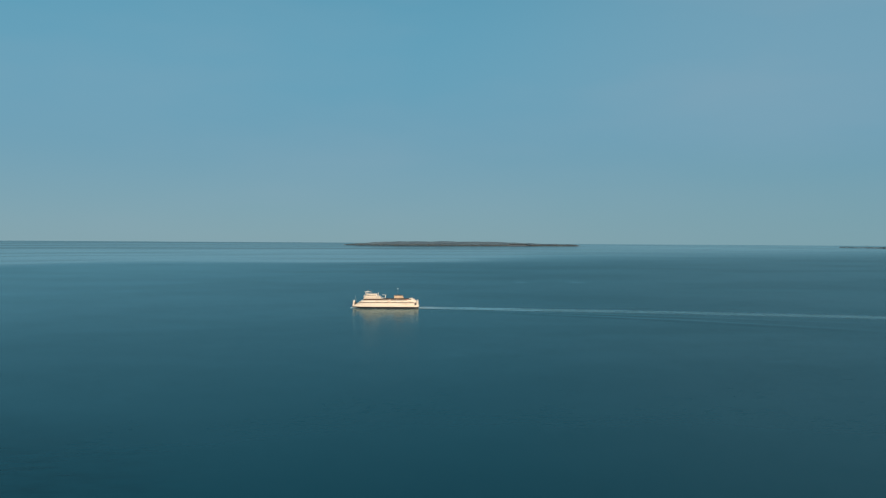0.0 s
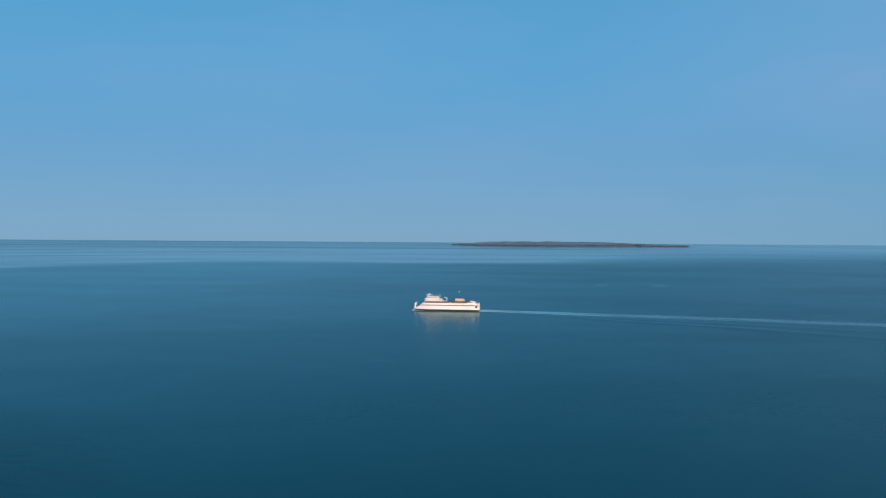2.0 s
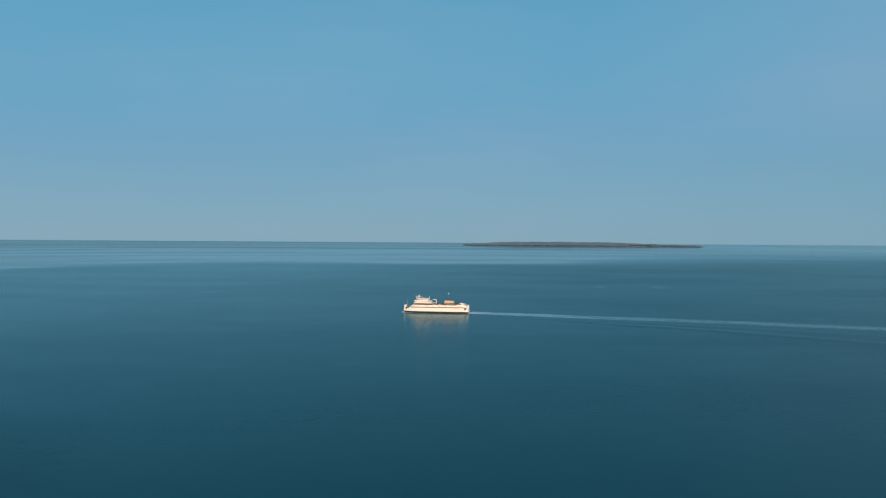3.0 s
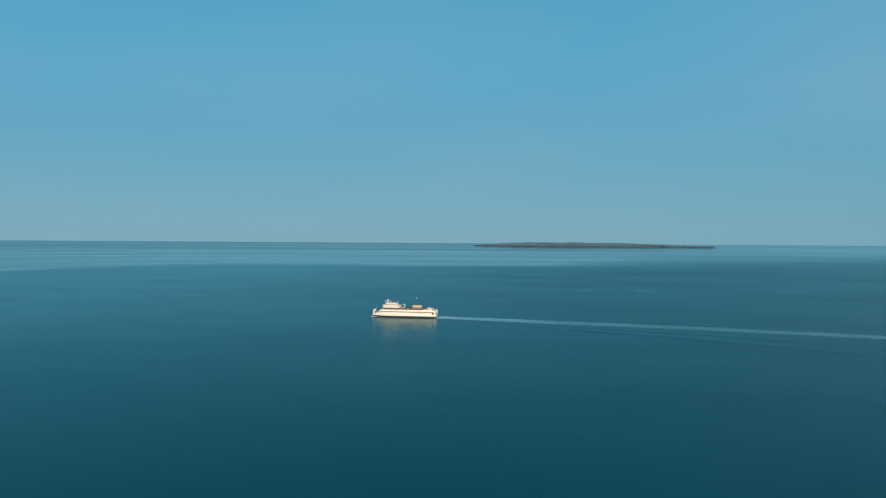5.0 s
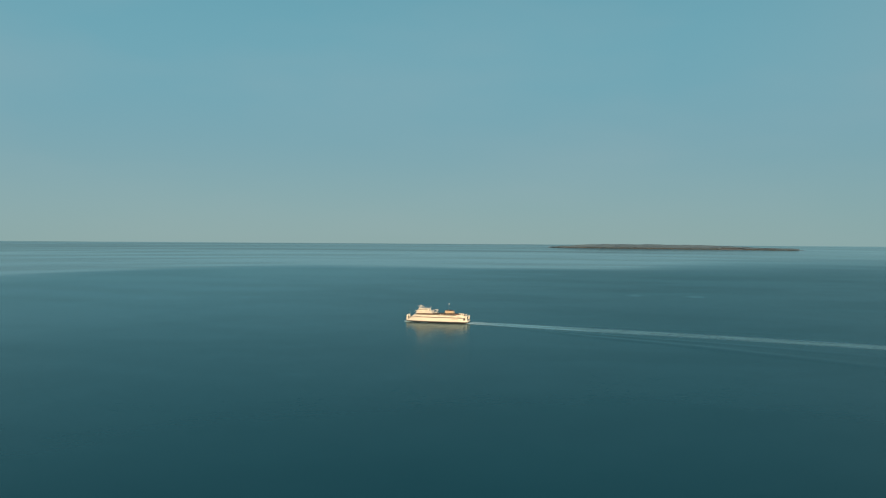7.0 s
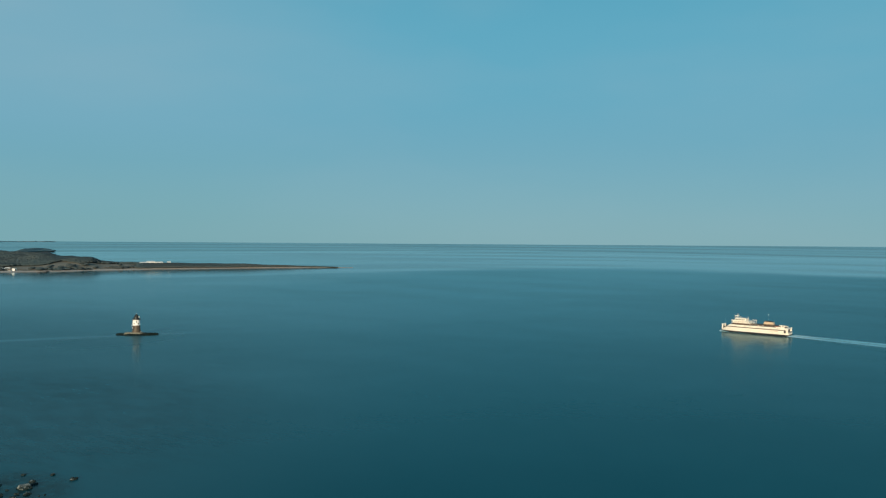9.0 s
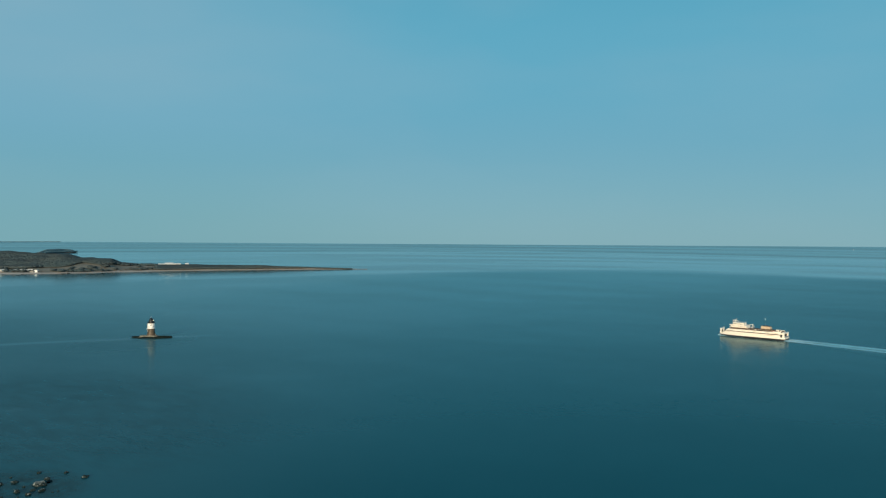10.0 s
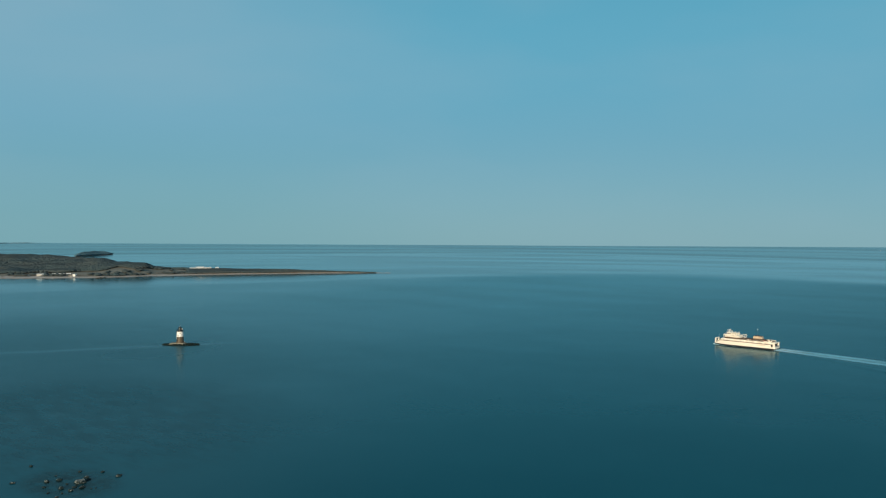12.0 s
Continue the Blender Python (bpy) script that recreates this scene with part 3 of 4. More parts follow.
        part("bulwark", bm, M_WHITE, ship)
    # officers' house, chart house and wheelhouse, each set back on its deck
    part("officers_house", box(4.6, 24.2, -6.5, 6.5, 9.3, 11.0, 0.1), M_HOUSE_SHADE, ship, "officers' house with its shade painted dark brown")
    for s in (1, -1):
        for k in range(8):
            x = 6 + k * 2.4
            part("window", box(x - 0.5, x + 0.5, s * 6.48, s * 6.56, 9.8, 10.6), M_PANE, ship)
    part("boat_deck", box(4.2, 25.4, -7.6, 7.6, 11.0, 11.25, 0.05), M_WHITE, ship)
    part("chart_house", box(6.0, 23.8, -6.2, 6.2, 11.25, 13.3, 0.12), M_WHITE, ship)
    for s in (1, -1):
        for k in range(7):
            x = 7.8 + k * 2.4
            part("window", box(x - 0.3, x + 0.3, s * 6.18, s * 6.26, 12.0, 12.55), M_PANE, ship)
        part("boat_deck_rail", box(4.4, 25.2, s * 7.5 - 0.05, s * 7.5 + 0.05, 12.05, 12.2), M_WHITE, ship)
        for k in range(6):
            x = 4.6 + k * 4.1
            part("rail_post", rod((x, s * 7.5, 11.25), (x, s * 7.5, 12.1), 0.05, sides=5), M_WHITE, ship)
        part("ladder", rod((1.6, s * 4.6, 9.3), (4.4, s * 4.6, 11.2), 0.22, sides=5), M_WHITE, ship)
    part("bridge_deck", box(6.6, 25.0, -8.0, 8.0, 13.3, 13.5, 0.05), M_WHITE, ship)
    wh0 = [(9.6, -4.6), (21.2, -4.6), (22.6, -2.6), (22.6, 2.6), (21.2, 4.6), (9.6, 4.6)]
    wh1 = [(9.8, -4.5), (21.7, -4.7), (23.1, -2.7), (23.1, 2.7), (21.7, 4.7), (9.8, 4.5)]
    part("wheelhouse", prism(wh0, 13.5, 15.9, wh1), M_WHITE, ship)
    part("wheelhouse_roof", prism([(x + (0.4 if x > 18 else -0.4), y * 1.08) for x, y in wh1], 15.9, 16.15), M_WHITE, ship)
    for y in (-2.0, -0.7, 0.7, 2.0):
        part("window", box(22.8, 23.0, y - 0.52, y + 0.52, 14.3, 15.2), M_PANE, ship)
    for s in (1, -1):
        for x in (11.6, 13.5, 15.4, 17.3, 19.2, 20.7):
            part("window", box(x - 0.62, x + 0.62, s * 4.62, s * 4.74, 14.3, 15.2), M_PANE, ship)
        part("wing_bulwark", box(15.5, 24.9, s * 7.9 - 0.08, s * 7.9 + 0.08, 13.5, 14.4, 0.02), M_WHITE, ship)
    # masts with radars
    mast = part("mast", rod((20.6, 0, 16.15), (20.2, 0, 20.4), 0.38, 0.2), M_WHITE, ship)
    part("yard", rod((20.3, -2.6, 19.2), (20.3, 2.6, 19.2), 0.16), M_WHITE, mast)
    part("radar_scanner", box(18.0, 24.0, -0.3, 0.3, 18.1, 18.55, 0.05), M_WHITE, mast)
    part("radar_scanner", box(21.2, 23.8, -0.25, 0.25, 16.8, 17.2, 0.05), M_WHITE, mast)
    part("searchlight", moved(lathe([(0.25, 16.15), (0.45, 16.4), (0.45, 16.9), (0.2, 17.2)], 12), 14.8, 2.0), M_STEEL, mast)
    part("signal_mast", rod((16.8, 0.5, 16.15), (16.6, 0.5, 18.9), 0.24, 0.14), M_WHITE, ship)
    part("antenna_mast", rod((8.2, 2.0, 13.5), (8.0, 2.0, 18.6), 0.26, 0.16), M_WHITE, ship, "white antenna mast behind the wheelhouse")
    part("antenna", rod((12.0, 3.2, 16.15), (12.0, 3.2, 18.4), 0.10, 0.05), M_WHITE, ship)
    part("jackstaff", rod((33.6, 0, 3.5), (34.0, 0, 14.6), 0.09, 0.05), M_STEEL, ship)
    # casing, davit and funnel on the roof
    part("engine_casing", box(-30.0, 3.8, -5.0, 5.0, 9.3, 10.7, 0.12), M_DECKHOUSE, ship, "low dark brown casing on the roof")
    for k in range(7):
        x = -28.0 + k * 5.0
        for s in (1, -1):
            part("casing_door", box(x - 0.45, x + 0.45, s * 5.0 - 0.06, s * 5.0 + 0.06, 9.35, 10.6), M_BROWN, ship)
    for s in (1, -1):
        part("gantry_leg", rod((0.6, s * 2.4, 9.3), (0.3, s * 2.4, 14.6), 0.2), M_WHITE, ship)
    part("gantry_beam", rod((0.3, -2.6, 14.6), (0.3, 2.6, 14.6), 0.24), M_WHITE, ship)
    part("gantry_arm", rod((0.3, 0, 14.7), (3.9, 0, 14.9), 0.26), M_WHITE, ship)
    fl = [(-21.2, -3.1), (-9.2, -3.1), (-9.2, 3.1), (-21.2, 3.1)]
    ft = [(-19.0, -2.8), (-9.6, -2.8), (-9.6, 2.8), (-19.0, 2.8)]
    fun = part("funnel", prism(fl, 9.3, 14.1, ft), M_TAN, ship, "tan funnel casing")
    part("funnel_cap", box(-19.2, -9.5, -2.95, 2.95, 14.1, 14.4, 0.05), M_DECKHOUSE, fun, "dark brown funnel top")
    for x in (-12.5, -15.0):
        for s in (1, -1):
            part("exhaust_pipe", rod((x, s * 1.1, 14.4), (x - 0.4, s * 1.1, 15.3), 0.32), M_BLACK, fun, "black exhaust pipe")
    part("funnel_band", box(-20.6, -9.3, -3.06, 3.06, 10.8, 11.5), M_DECKHOUSE, fun, "dark brown band round the funnel")
    am = part("aft_mast", rod((-13.6, 0, 14.4), (-13.6, 0, 21.6), 0.06, 0.03, 6), M_STEEL, ship, "thin grey aft mast")
    part("masthead_light", moved(lathe([(0.15, 21.4), (0.5, 21.6), (0.5, 22.2), (0.15, 22.4)], 10), -13.6, 0.0), M_WHITE, am, "white masthead lamp housing")
    for x in (-23.2, -25.0):
        for s in (1, -1):
            part("life_raft", rod((x - 0.6, s * 6.2, 9.8), (x + 0.6, s * 6.2, 9.8), 0.5, sides=12), M_RED, ship, "red-brown life raft canister")
    for x, y, w, h in ((-27.6, 3.5, 1.0, 2.3), (-30.0, -2.0, 0.8, 1.8), (-29.6, 5.2, 0.7, 2.6), (-31.8, 4.6, 0.8, 1.5), (-4.5, 5.9, 0.6, 1.0), (2.6, -3.0, 0.8, 1.9)):
        part("vent", box(x - w, x + w, y - w * 0.8, y + w * 0.8, 9.3, 9.3 + h, 0.1), M_WHITE, ship)
    part("stern_house", box(-35.0, -33.5, -6.0, 6.0, 6.05, 8.6, 0.12), M_WHITE, ship)
    part("ensign_staff", rod((-34.6, 0, 8.6), (-35.6, 0, 12.6), 0.07, 0.04), M_STEEL, ship)
    return ship


ferry(pose(-264.0, 1016.5, 0, 0, 0, 175.46))


def bow_foam():
    bm = bmesh.new()
    uv = bm.loops.layers.uv.new("UVMap")
    for s in (1, -1):
        rows = []
        for k in range(15):
            f = k / 14
            x = 39.5 - 30 * f
            y = s * (2.0 + 6.4 * f ** 0.7)
            w = 5.5 - 4.2 * f
            rows.append([(bm.verts.new((x, y + s * (j / 4 - 0.4) * w, 0.05 + (0.05 + 0.95 * (1 - f) ** 5) * math.sin(math.pi * j / 4))), f * 0.2, 0.15 + 0.7 * j / 4) for j in range(5)])
        for r, t in zip(rows, rows[1:]):
            for j in range(4):
                q = (r[j], r[j + 1], t[j + 1], t[j])
                fc = bm.faces.new([v[0] for v in q])
                for loop, v in zip(fc.loops, q):
                    loop[uv].uv = v[1:]
    ob = part("bow_foam", bm, M_FOAM, smooth=True)
    ob.matrix_basis = pose(-264.0, 1016.5, 0, 0, 0, 175.46)
    tagged(ob, "thin white foam along the ferry's waterline", "foam", kind="stuff")


bow_foam()


# ---- the lighthouse on its riprap ----
LH = (-802.8, 607.6)
LH_TURN = 37.49
LH_SIZE = 1.028


def riprap(m):
    base = thing("breakwater", m, "low dark stone breakwater round the lighthouse", "breakwater")
    rng = random.Random(4)
    core, top = bmesh.new(), bmesh.new()
    for k in range(620):
        x = rng.uniform(-20.5, 20.5)
        half = 6.8 * (1 - (abs(x) / 22.5) ** 3)
        y = rng.uniform(-half, half)
        hump = 1.5 * max(0, 1 - (abs(x + 1.0) / 12) ** 2) * max(0.0, 1 - (y / 7.5) ** 2)
        z = (1.0 if x < 10 else 1.25) * (1 - (abs(y) / (half + 0.6)) ** 2) + hump * 0.75
        r = rng.uniform(0.7, 1.45)
        dry = z > 1.35 and -9 < x < 7
        lump(rng, r, 0.7, 1, 0.4, top if dry else core, (x, y, max(0, z) - 0.15))
    part("weedy_stones", core, M_WETSTONE, base, "dark weed-covered stones at the waterline")["kind"] = "stuff"
    # flat landing beside the tower's foot
    part("landing_platform", prism([(-12.5, -4.2), (4.0, -4.8), (6.0, -2.0), (5.0, 3.0), (-11.0, 3.0)], 0.8, 2.7, [(-11.8, -3.8), (3.6, -4.4), (5.4, -1.8), (4.6, 2.6), (-10.4, 2.6)]), M_PLATFORM, base, "weathered grey stone landing")
    part("dry_stones", top, M_STONE, base, "tan dry stones above the tide")["kind"] = "stuff"


def lighthouse(m):
    lh = thing("lighthouse", m, "round iron lighthouse, brown below, white above, black lantern", "lighthouse")
    part("caisson", lathe([(4.4, 0.5), (4.4, 4.2), (4.7, 4.4), (4.7, 4.8), (4.1, 4.85)], 40), M_BROWN, lh, "brown iron caisson")
    part("lower_tower", lathe([(3.95, 4.8), (3.8, 8.0), (3.7, 10.6)], 40), M_BROWN, lh, "brown lower tower")
    part("upper_tower", lathe([(4.0, 10.6), (3.85, 13.5), (3.7, 16.4)], 40), M_TOWER, lh, "white upper tower")
    part("belt_course", lathe([(3.7, 10.4), (4.25, 10.55), (4.25, 10.85), (3.98, 10.95)], 40), M_TOWER, lh)
    gal = part("gallery", lathe([(3.4, 16.4), (4.5, 16.9), (4.5, 17.14), (2.6, 17.14)], 40), M_BLACK, lh, "black gallery deck")
    for k in range(16):
        a = k * math.tau / 16
        part("gallery_post", rod((4.35 * math.cos(a), 4.35 * math.sin(a), 17.14), (4.35 * math.cos(a), 4.35 * math.sin(a), 18.02), 0.06, sides=5), M_BLACK, gal)
    for z in (17.58, 18.02):
        bm = bmesh.new()
        for k in range(24):
            a, b = k * math.tau / 24, (k + 1) * math.tau / 24
            rod((4.35 * math.cos(a), 4.35 * math.sin(a), z), (4.35 * math.cos(b), 4.35 * math.sin(b), z), 0.05, sides=4, bm=bm)
        part("gallery_rail", bm, M_BLACK, gal)
    part("watch_room", lathe([(2.75, 17.14), (2.7, 18.82), (3.1, 18.9), (3.1, 19.06), (2.1, 19.06)], 32), M_BLACK, lh, "black watch room")
    lan = part("lantern", lathe([(2.0, 19.06), (2.0, 19.54), (1.85, 19.58)], 24), M_BLACK, lh, "black lantern room")
    for k in range(10):
        a = k * math.tau / 10
        part("glazing_bar", rod((1.9 * math.cos(a), 1.9 * math.sin(a), 19.54), (1.9 * math.cos(a), 1.9 * math.sin(a), 20.98), 0.08, sides=5), M_BLACK, lan)
    part("lantern_glass", lathe([(1.8, 19.54), (1.8, 20.98)], 10), M_PANE, lan, "dark lantern panes")
    part("lens", lathe([(0.5, 19.62), (0.7, 20.02), (0.7, 20.5), (0.4, 20.9)], 16), M_STEEL, lan)
    part("roof", lathe([(2.3, 20.98), (2.2, 21.1), (1.2, 21.78), (0.3, 22.18), (0.3, 22.5), (0.05, 22.58)], 24), M_BLACK, lan, "black conical roof")
    part("finial", lathe([(0.1, 22.5), (0.35, 22.66), (0.35, 22.9), (0.05, 23.3)], 10), M_TOWER, lan)
    # white panel added to give the bright glint beside the lantern
    part("glint_panel", box(2.2, 3.0, -0.9, 0.9, 19.14, 20.1, 0.03), M_TOWER, lh, "white panel standing for the lantern's glint")
    for z, a in ((12.4, -0.35), (12.4, 0.8), (14.6, 0.2), (8.0, -0.3), (6.4, 0.5)):
        rr = 3.65 if z < 11 else 3.75
        w = part("window", box(rr - 0.1, rr + 0.2, -0.4, 0.4, z - 0.75, z + 0.75, 0.04), M_PANE, lh)
        w.matrix_basis = Matrix.Rotation(-math.pi / 2 + a, 4, "Z")
    dr = part("door", box(3.9, 4.25, -0.55, 0.55, 4.85, 7.0, 0.04), M_BLACK, lh, "black iron door")
    dr.matrix_basis = Matrix.Rotation(-math.pi / 2 - 0.7, 4, "Z")
    part("landing_ladder", box(4.4, 4.8, -0.35, 0.35, 0.6, 4.8), M_STEEL, lh)
    part("davit", rod((-4.2, 2.0, 4.8), (-5.4, 2.6, 10.8), 0.16, 0.1), M_TOWER, lh, "white landing davit")


riprap(pose(LH[0], LH[1], 0, 0, 0, LH_TURN) @ Matrix.Scale(LH_SIZE, 4))
lighthouse(pose(LH[0] - 1.2, LH[1] - 0.2, 0, 0, 0, LH_TURN) @ Matrix.Diagonal((LH_SIZE, LH_SIZE, 0.95 * LH_SIZE, 1)))


# ---- boulders in the shallows ----
def boulders():
    rng = random.Random(11)
    spots = [(-397.1, 234.2, 3.4), (-405.9, 254.1, 1.5), (-391.1, 255.2, 1.9), (-387.7, 223.2, 1.9), (-395.5, 221.8, 2.0), (-388.0, 230.1, 1.8), (-411.0, 229.8, 1.7), (-403.2, 242.1, 1.7),
             (-399.2, 240.6, 1.6), (-417.1, 246.1, 1.2), (-391.6, 227.6, 1.3), (-400.4, 228.2, 0.9), (-387.2, 217.6, 0.8), (-380.9, 234.1, 0.7), (-381.5, 231.7, 0.6), (-365.9, 220.3, 0.9),
             (-450.8, 234.4, 1.4), (-426.4, 210.3, 1.6), (-413.5, 223.6, 1.8), (-405.0, 217.2, 1.2), (-393.6, 213.0, 1.0), (-383.0, 212.0, 1.1), (-420.4, 233.0, 0.8)]
    for x, y, r in spots:
        bm = lump(rng, r * 0.84, 0.55, 3, 0.38, None, (0, 0, 0.10 * r), 1.6)
        ob = part("boulder", bm, M_ROCK)
        ob.matrix_basis = pose(x, y, 0)
        big = r > 2.5
        tagged(ob, "large pale-topped boulder standing out of the shallows" if big else "dark wet boulder breaking the water's surface", "boulder", "boulders in the shallows")


boulders()


# ---- land ----
def smooth_curve(points, u):
    xs, ys = zip(*points)
    return float(np.interp(u, xs, ys))


class Coast:
    """A wooded shore: u runs along the waterline, v inland; heights from two curves and noise."""

    def __init__(self, line, inland, ridge_z, ridge_v, back_v, tree=6.0, beach=14.0, seed=0.0, m=Matrix()):
        self.m = m
        self.line, self.inland = [Vector(p) for p in line], Vector(inland).normalized()
        self.rz, self.rv, self.bv, self.tree, self.beach, self.seed = ridge_z, ridge_v, back_v, tree, beach, seed
        self.cum = [0.0]
        for a, b in zip(self.line, self.line[1:]):
            self.cum.append(self.cum[-1] + (b - a).length)
        self.length = self.cum[-1]

    def shore(self, u):
        xs, ys = [p.x for p in self.line], [p.y for p in self.line]
        return Vector((np.interp(u, self.cum, xs), np.interp(u, self.cum, ys)))

    def place(self, u, v):
        return self.shore(u) + self.inland * v

    def ground(self, u, v):
        rz, rv, bv = smooth_curve(self.rz, u), smooth_curve(self.rv, u), smooth_curve(self.bv, u)
        top = max(0.8, rz - self.tree)
        if v < 0:
            return max(-1.2, v * 0.12)
        if v < self.beach:
            h = 2.4 * v / self.beach * min(1, top / 2)
        else:
            k = min(1.0, (v - self.beach) / max(6.0, rv - self.beach))
            h = 2.4 * min(1, top / 2) + (top - 2.4 * min(1, top / 2)) * (k * k * (3 - 2 * k))
        if v > rv:
            k = min(1.0, (v - rv) / max(5.0, bv - rv))
            h = top * (1 - k) - 1.0 * k
        n = noise.noise(Vector((u * 0.02 + self.seed, v * 0.02, 0)))
        return h + n * 0.14 * top * min(1.0, max(0.0, v / 40)) * (1 if v < bv * 0.8 else 0)

    def sheet(self, nu, vs, name, material, label):
        bm = bmesh.new()
        grid = []
        for i in range(nu + 1):
            u = self.length * i / nu
            bv = smooth_curve(self.bv, u)
            jag = 4 * noise.noise(Vector((u * 0.03 + self.seed, 7, 0))) + 2 * noise.noise(Vector((u * 0.11, 9, self.seed)))
            row = []
            for s in vs:
                v = (-12 if s < 0 else s * bv)
                p = self.place(u, v + jag * max(0, 1 - max(0, v) / 60))
                row.append(bm.verts.new((p.x, p.y, self.ground(u, v))))
            grid.append(row)
        for a, b in zip(grid, grid[1:]):
            for j in range(len(vs) - 1):
                bm.faces.new((a[j], b[j], b[j + 1], a[j + 1]))
        bm.normal_update()
        if sum(f.normal.z for f in bm.faces) < 0:
            bmesh.ops.reverse_faces(bm, faces=bm.faces[:])
        ob = part(name, bm, material, smooth=True)
        ob.matrix_basis = self.m
        tagged(ob, label, "land", kind="structure")
        return ob


def two_tone(name, sand, soil, level, fade):
    """Beach sand up to a level, ground cover above it."""
    n = Nodes(name)
    p, xyz = n.position()
    lift = n.math("ADD", xyz["Z"], n.math("MULTIPLY", n.math("SUBTRACT", n.noise(p, 0.03, 4), 0.5), 2.4))
    a = n.span(lift, level, level + fade)
    b = n.span(n.noise(p, 0.02, 5), 0.38, 0.64)
    c = n.mix(b, soil[0], soil[1])
    s = n.mix(n.span(n.noise(p, 0.09, 4), 0.35, 0.7), sand[0], sand[1])
    wet = n.span(xyz["Z"], 0.05, 0.5)
    s = n.mix(wet, tuple(v * 0.45 for v in sand[1]), s)
    n.bump(n.noise(p, 0.3, 5), 0.6, 0.5)
    return n.set(Base_Color=n.mix(a, s, c), Roughness=0.95)


M_ISLAND = two_tone("shore_ground", [(0.44, 0.385, 0.345), (0.35, 0.305, 0.275)], [(0.18, 0.172, 0.145), (0.115, 0.118, 0.102)], 2.0, 0.8)
# the far soil is coloured blue-grey to carry the haze of distance
M_FARSHORE_HAZE = two_tone("far_shore_ground_haze", [(0.27, 0.265, 0.26), (0.21, 0.205, 0.205)], [(0.115, 0.135, 0.155), (0.10, 0.118, 0.138)], 2.0, 0.8)


def woods(coast, count, seed, name, label, material, keep, size, tall, taper=0.0, hang=0.27):
    """A wood of many uneven crowns in one mesh; keep(u, v) says how likely a tree stands there."""
    rng = random.Random(seed)
    verts, faces = [], []
    tmp = bmesh.new()
    bmesh.ops.create_icosphere(tmp, subdivisions=1, radius=1.0)
    tmp.verts.ensure_lookup_table()
    base = [v.co.copy() for v in tmp.verts]
    tri = [[v.index for v in f.verts] for f in tmp.faces]
    tmp.free()
    made = tries = 0
    while made < count and tries < count * 12:
        tries += 1
        u = rng.uniform(0, coast.length)
        bv = smooth_curve(coast.bv, u)
        v = rng.uniform(0, bv)
        if rng.random() > keep(u, v):
            continue
        p = coast.place(u, v)
        z = coast.ground(u, v)
        if z < 0.6:
            continue
        r = rng.uniform(*size)
        h = rng.uniform(*tall) * (0.86 + 0.3 * noise.noise(Vector((u * 0.015, v * 0.015, seed))))
        h *= min(1.0, 0.18 + u / taper) if taper else 1.0
        sx, sy = rng.uniform(0.8, 1.3), rng.uniform(0.8, 1.3)
        at = len(verts)
        for c in base:
            k = 1 + 0.14 * rng.uniform(-1, 1)
            verts.append((p.x + c.x * r * sx * k, p.y + c.y * r * sy * k, z + h * (1 - hang) + c.z * h * hang * k))
        faces.extend([[at + q for q in t] for t in tri])
        made += 1
    me = bpy.data.meshes.new(name)
    me.from_pydata(verts, [], faces)
    me.shade_smooth()
    me.materials.append(material)
    ob = new(name, me)
    ob.matrix_basis = coast.m
    tagged(ob, label, "woods", kind="stuff")


# the near island with its point
NEAR = Coast(
    [(-1455, 1838), (-1501, 1798), (-1620, 1665), (-1769, 1475), (-1846, 1327), (-1866, 1248), (-1988, 1110), (-2176, 924), (-2420, 700)], (-0.80, 0.60),
    [(0, 7.4), (60, 8.3), (130, 9.2), (280, 11.5), (520, 15), (622, 19), (645, 28), (700, 31), (760, 35), (830, 37), (900, 37), (1080, 38), (1600, 40)],
    [(0, 4), (60, 8), (280, 34), (520, 85), (680, 180), (780, 300), (900, 480), (1100, 600), (1600, 620)],
    [(0, 9), (60, 16), (280, 75), (520, 190), (680, 330), (800, 520), (900, 700), (1100, 850), (1600, 900)], tree=6.5, beach=20, seed=3.1, m=pose(12.2, -30.5, 0, 0, 0, 0.708) @ Matrix.Scale(1.0161, 4))
NEAR.sheet(220, [-1, 0, 0.015, 0.03, 0.05, 0.08, 0.12, 0.17, 0.23, 0.3, 0.38, 0.46, 0.54, 0.62, 0.7, 0.78, 0.86, 0.93, 1.0], "ground", M_ISLAND, "low brown island with a pale sandy beach")


def near_keep(u, v):
    if u < 45 or v < min(19, 4 + u * 0.1):
        return 0.0
    if 530 < u and v < (120 if u < 900 else max(70, 120 - (u - 900) * 0.25)) + 45 * noise.noise(Vector((u * 0.016, 2, 5))):
        return 0.003 + 0.06 * (noise.noise(Vector((u * 0.008, v * 0.045, 5))) > 0.30)
    return 0.45 + 0.9 * max(0, noise.noise(Vector((u * 0.012, v * 0.012, 1))) + 0.45)


woods(NEAR, 60000, 21, "woods", "dense bare dark woods on the island, tinted bluish for haze", M_WOOD_HAZE, near_keep, (5.2, 8.5), (6.0, 6.8), 330.0, 0.46)
woods(NEAR, 500, 22, "scrub", "low brown scrub behind the island's beach", M_LAND, lambda u, v: 1.0 if 16 < v < 60 and u > 40 else 0.0, (1.5, 3.5), (1.0, 2.6))

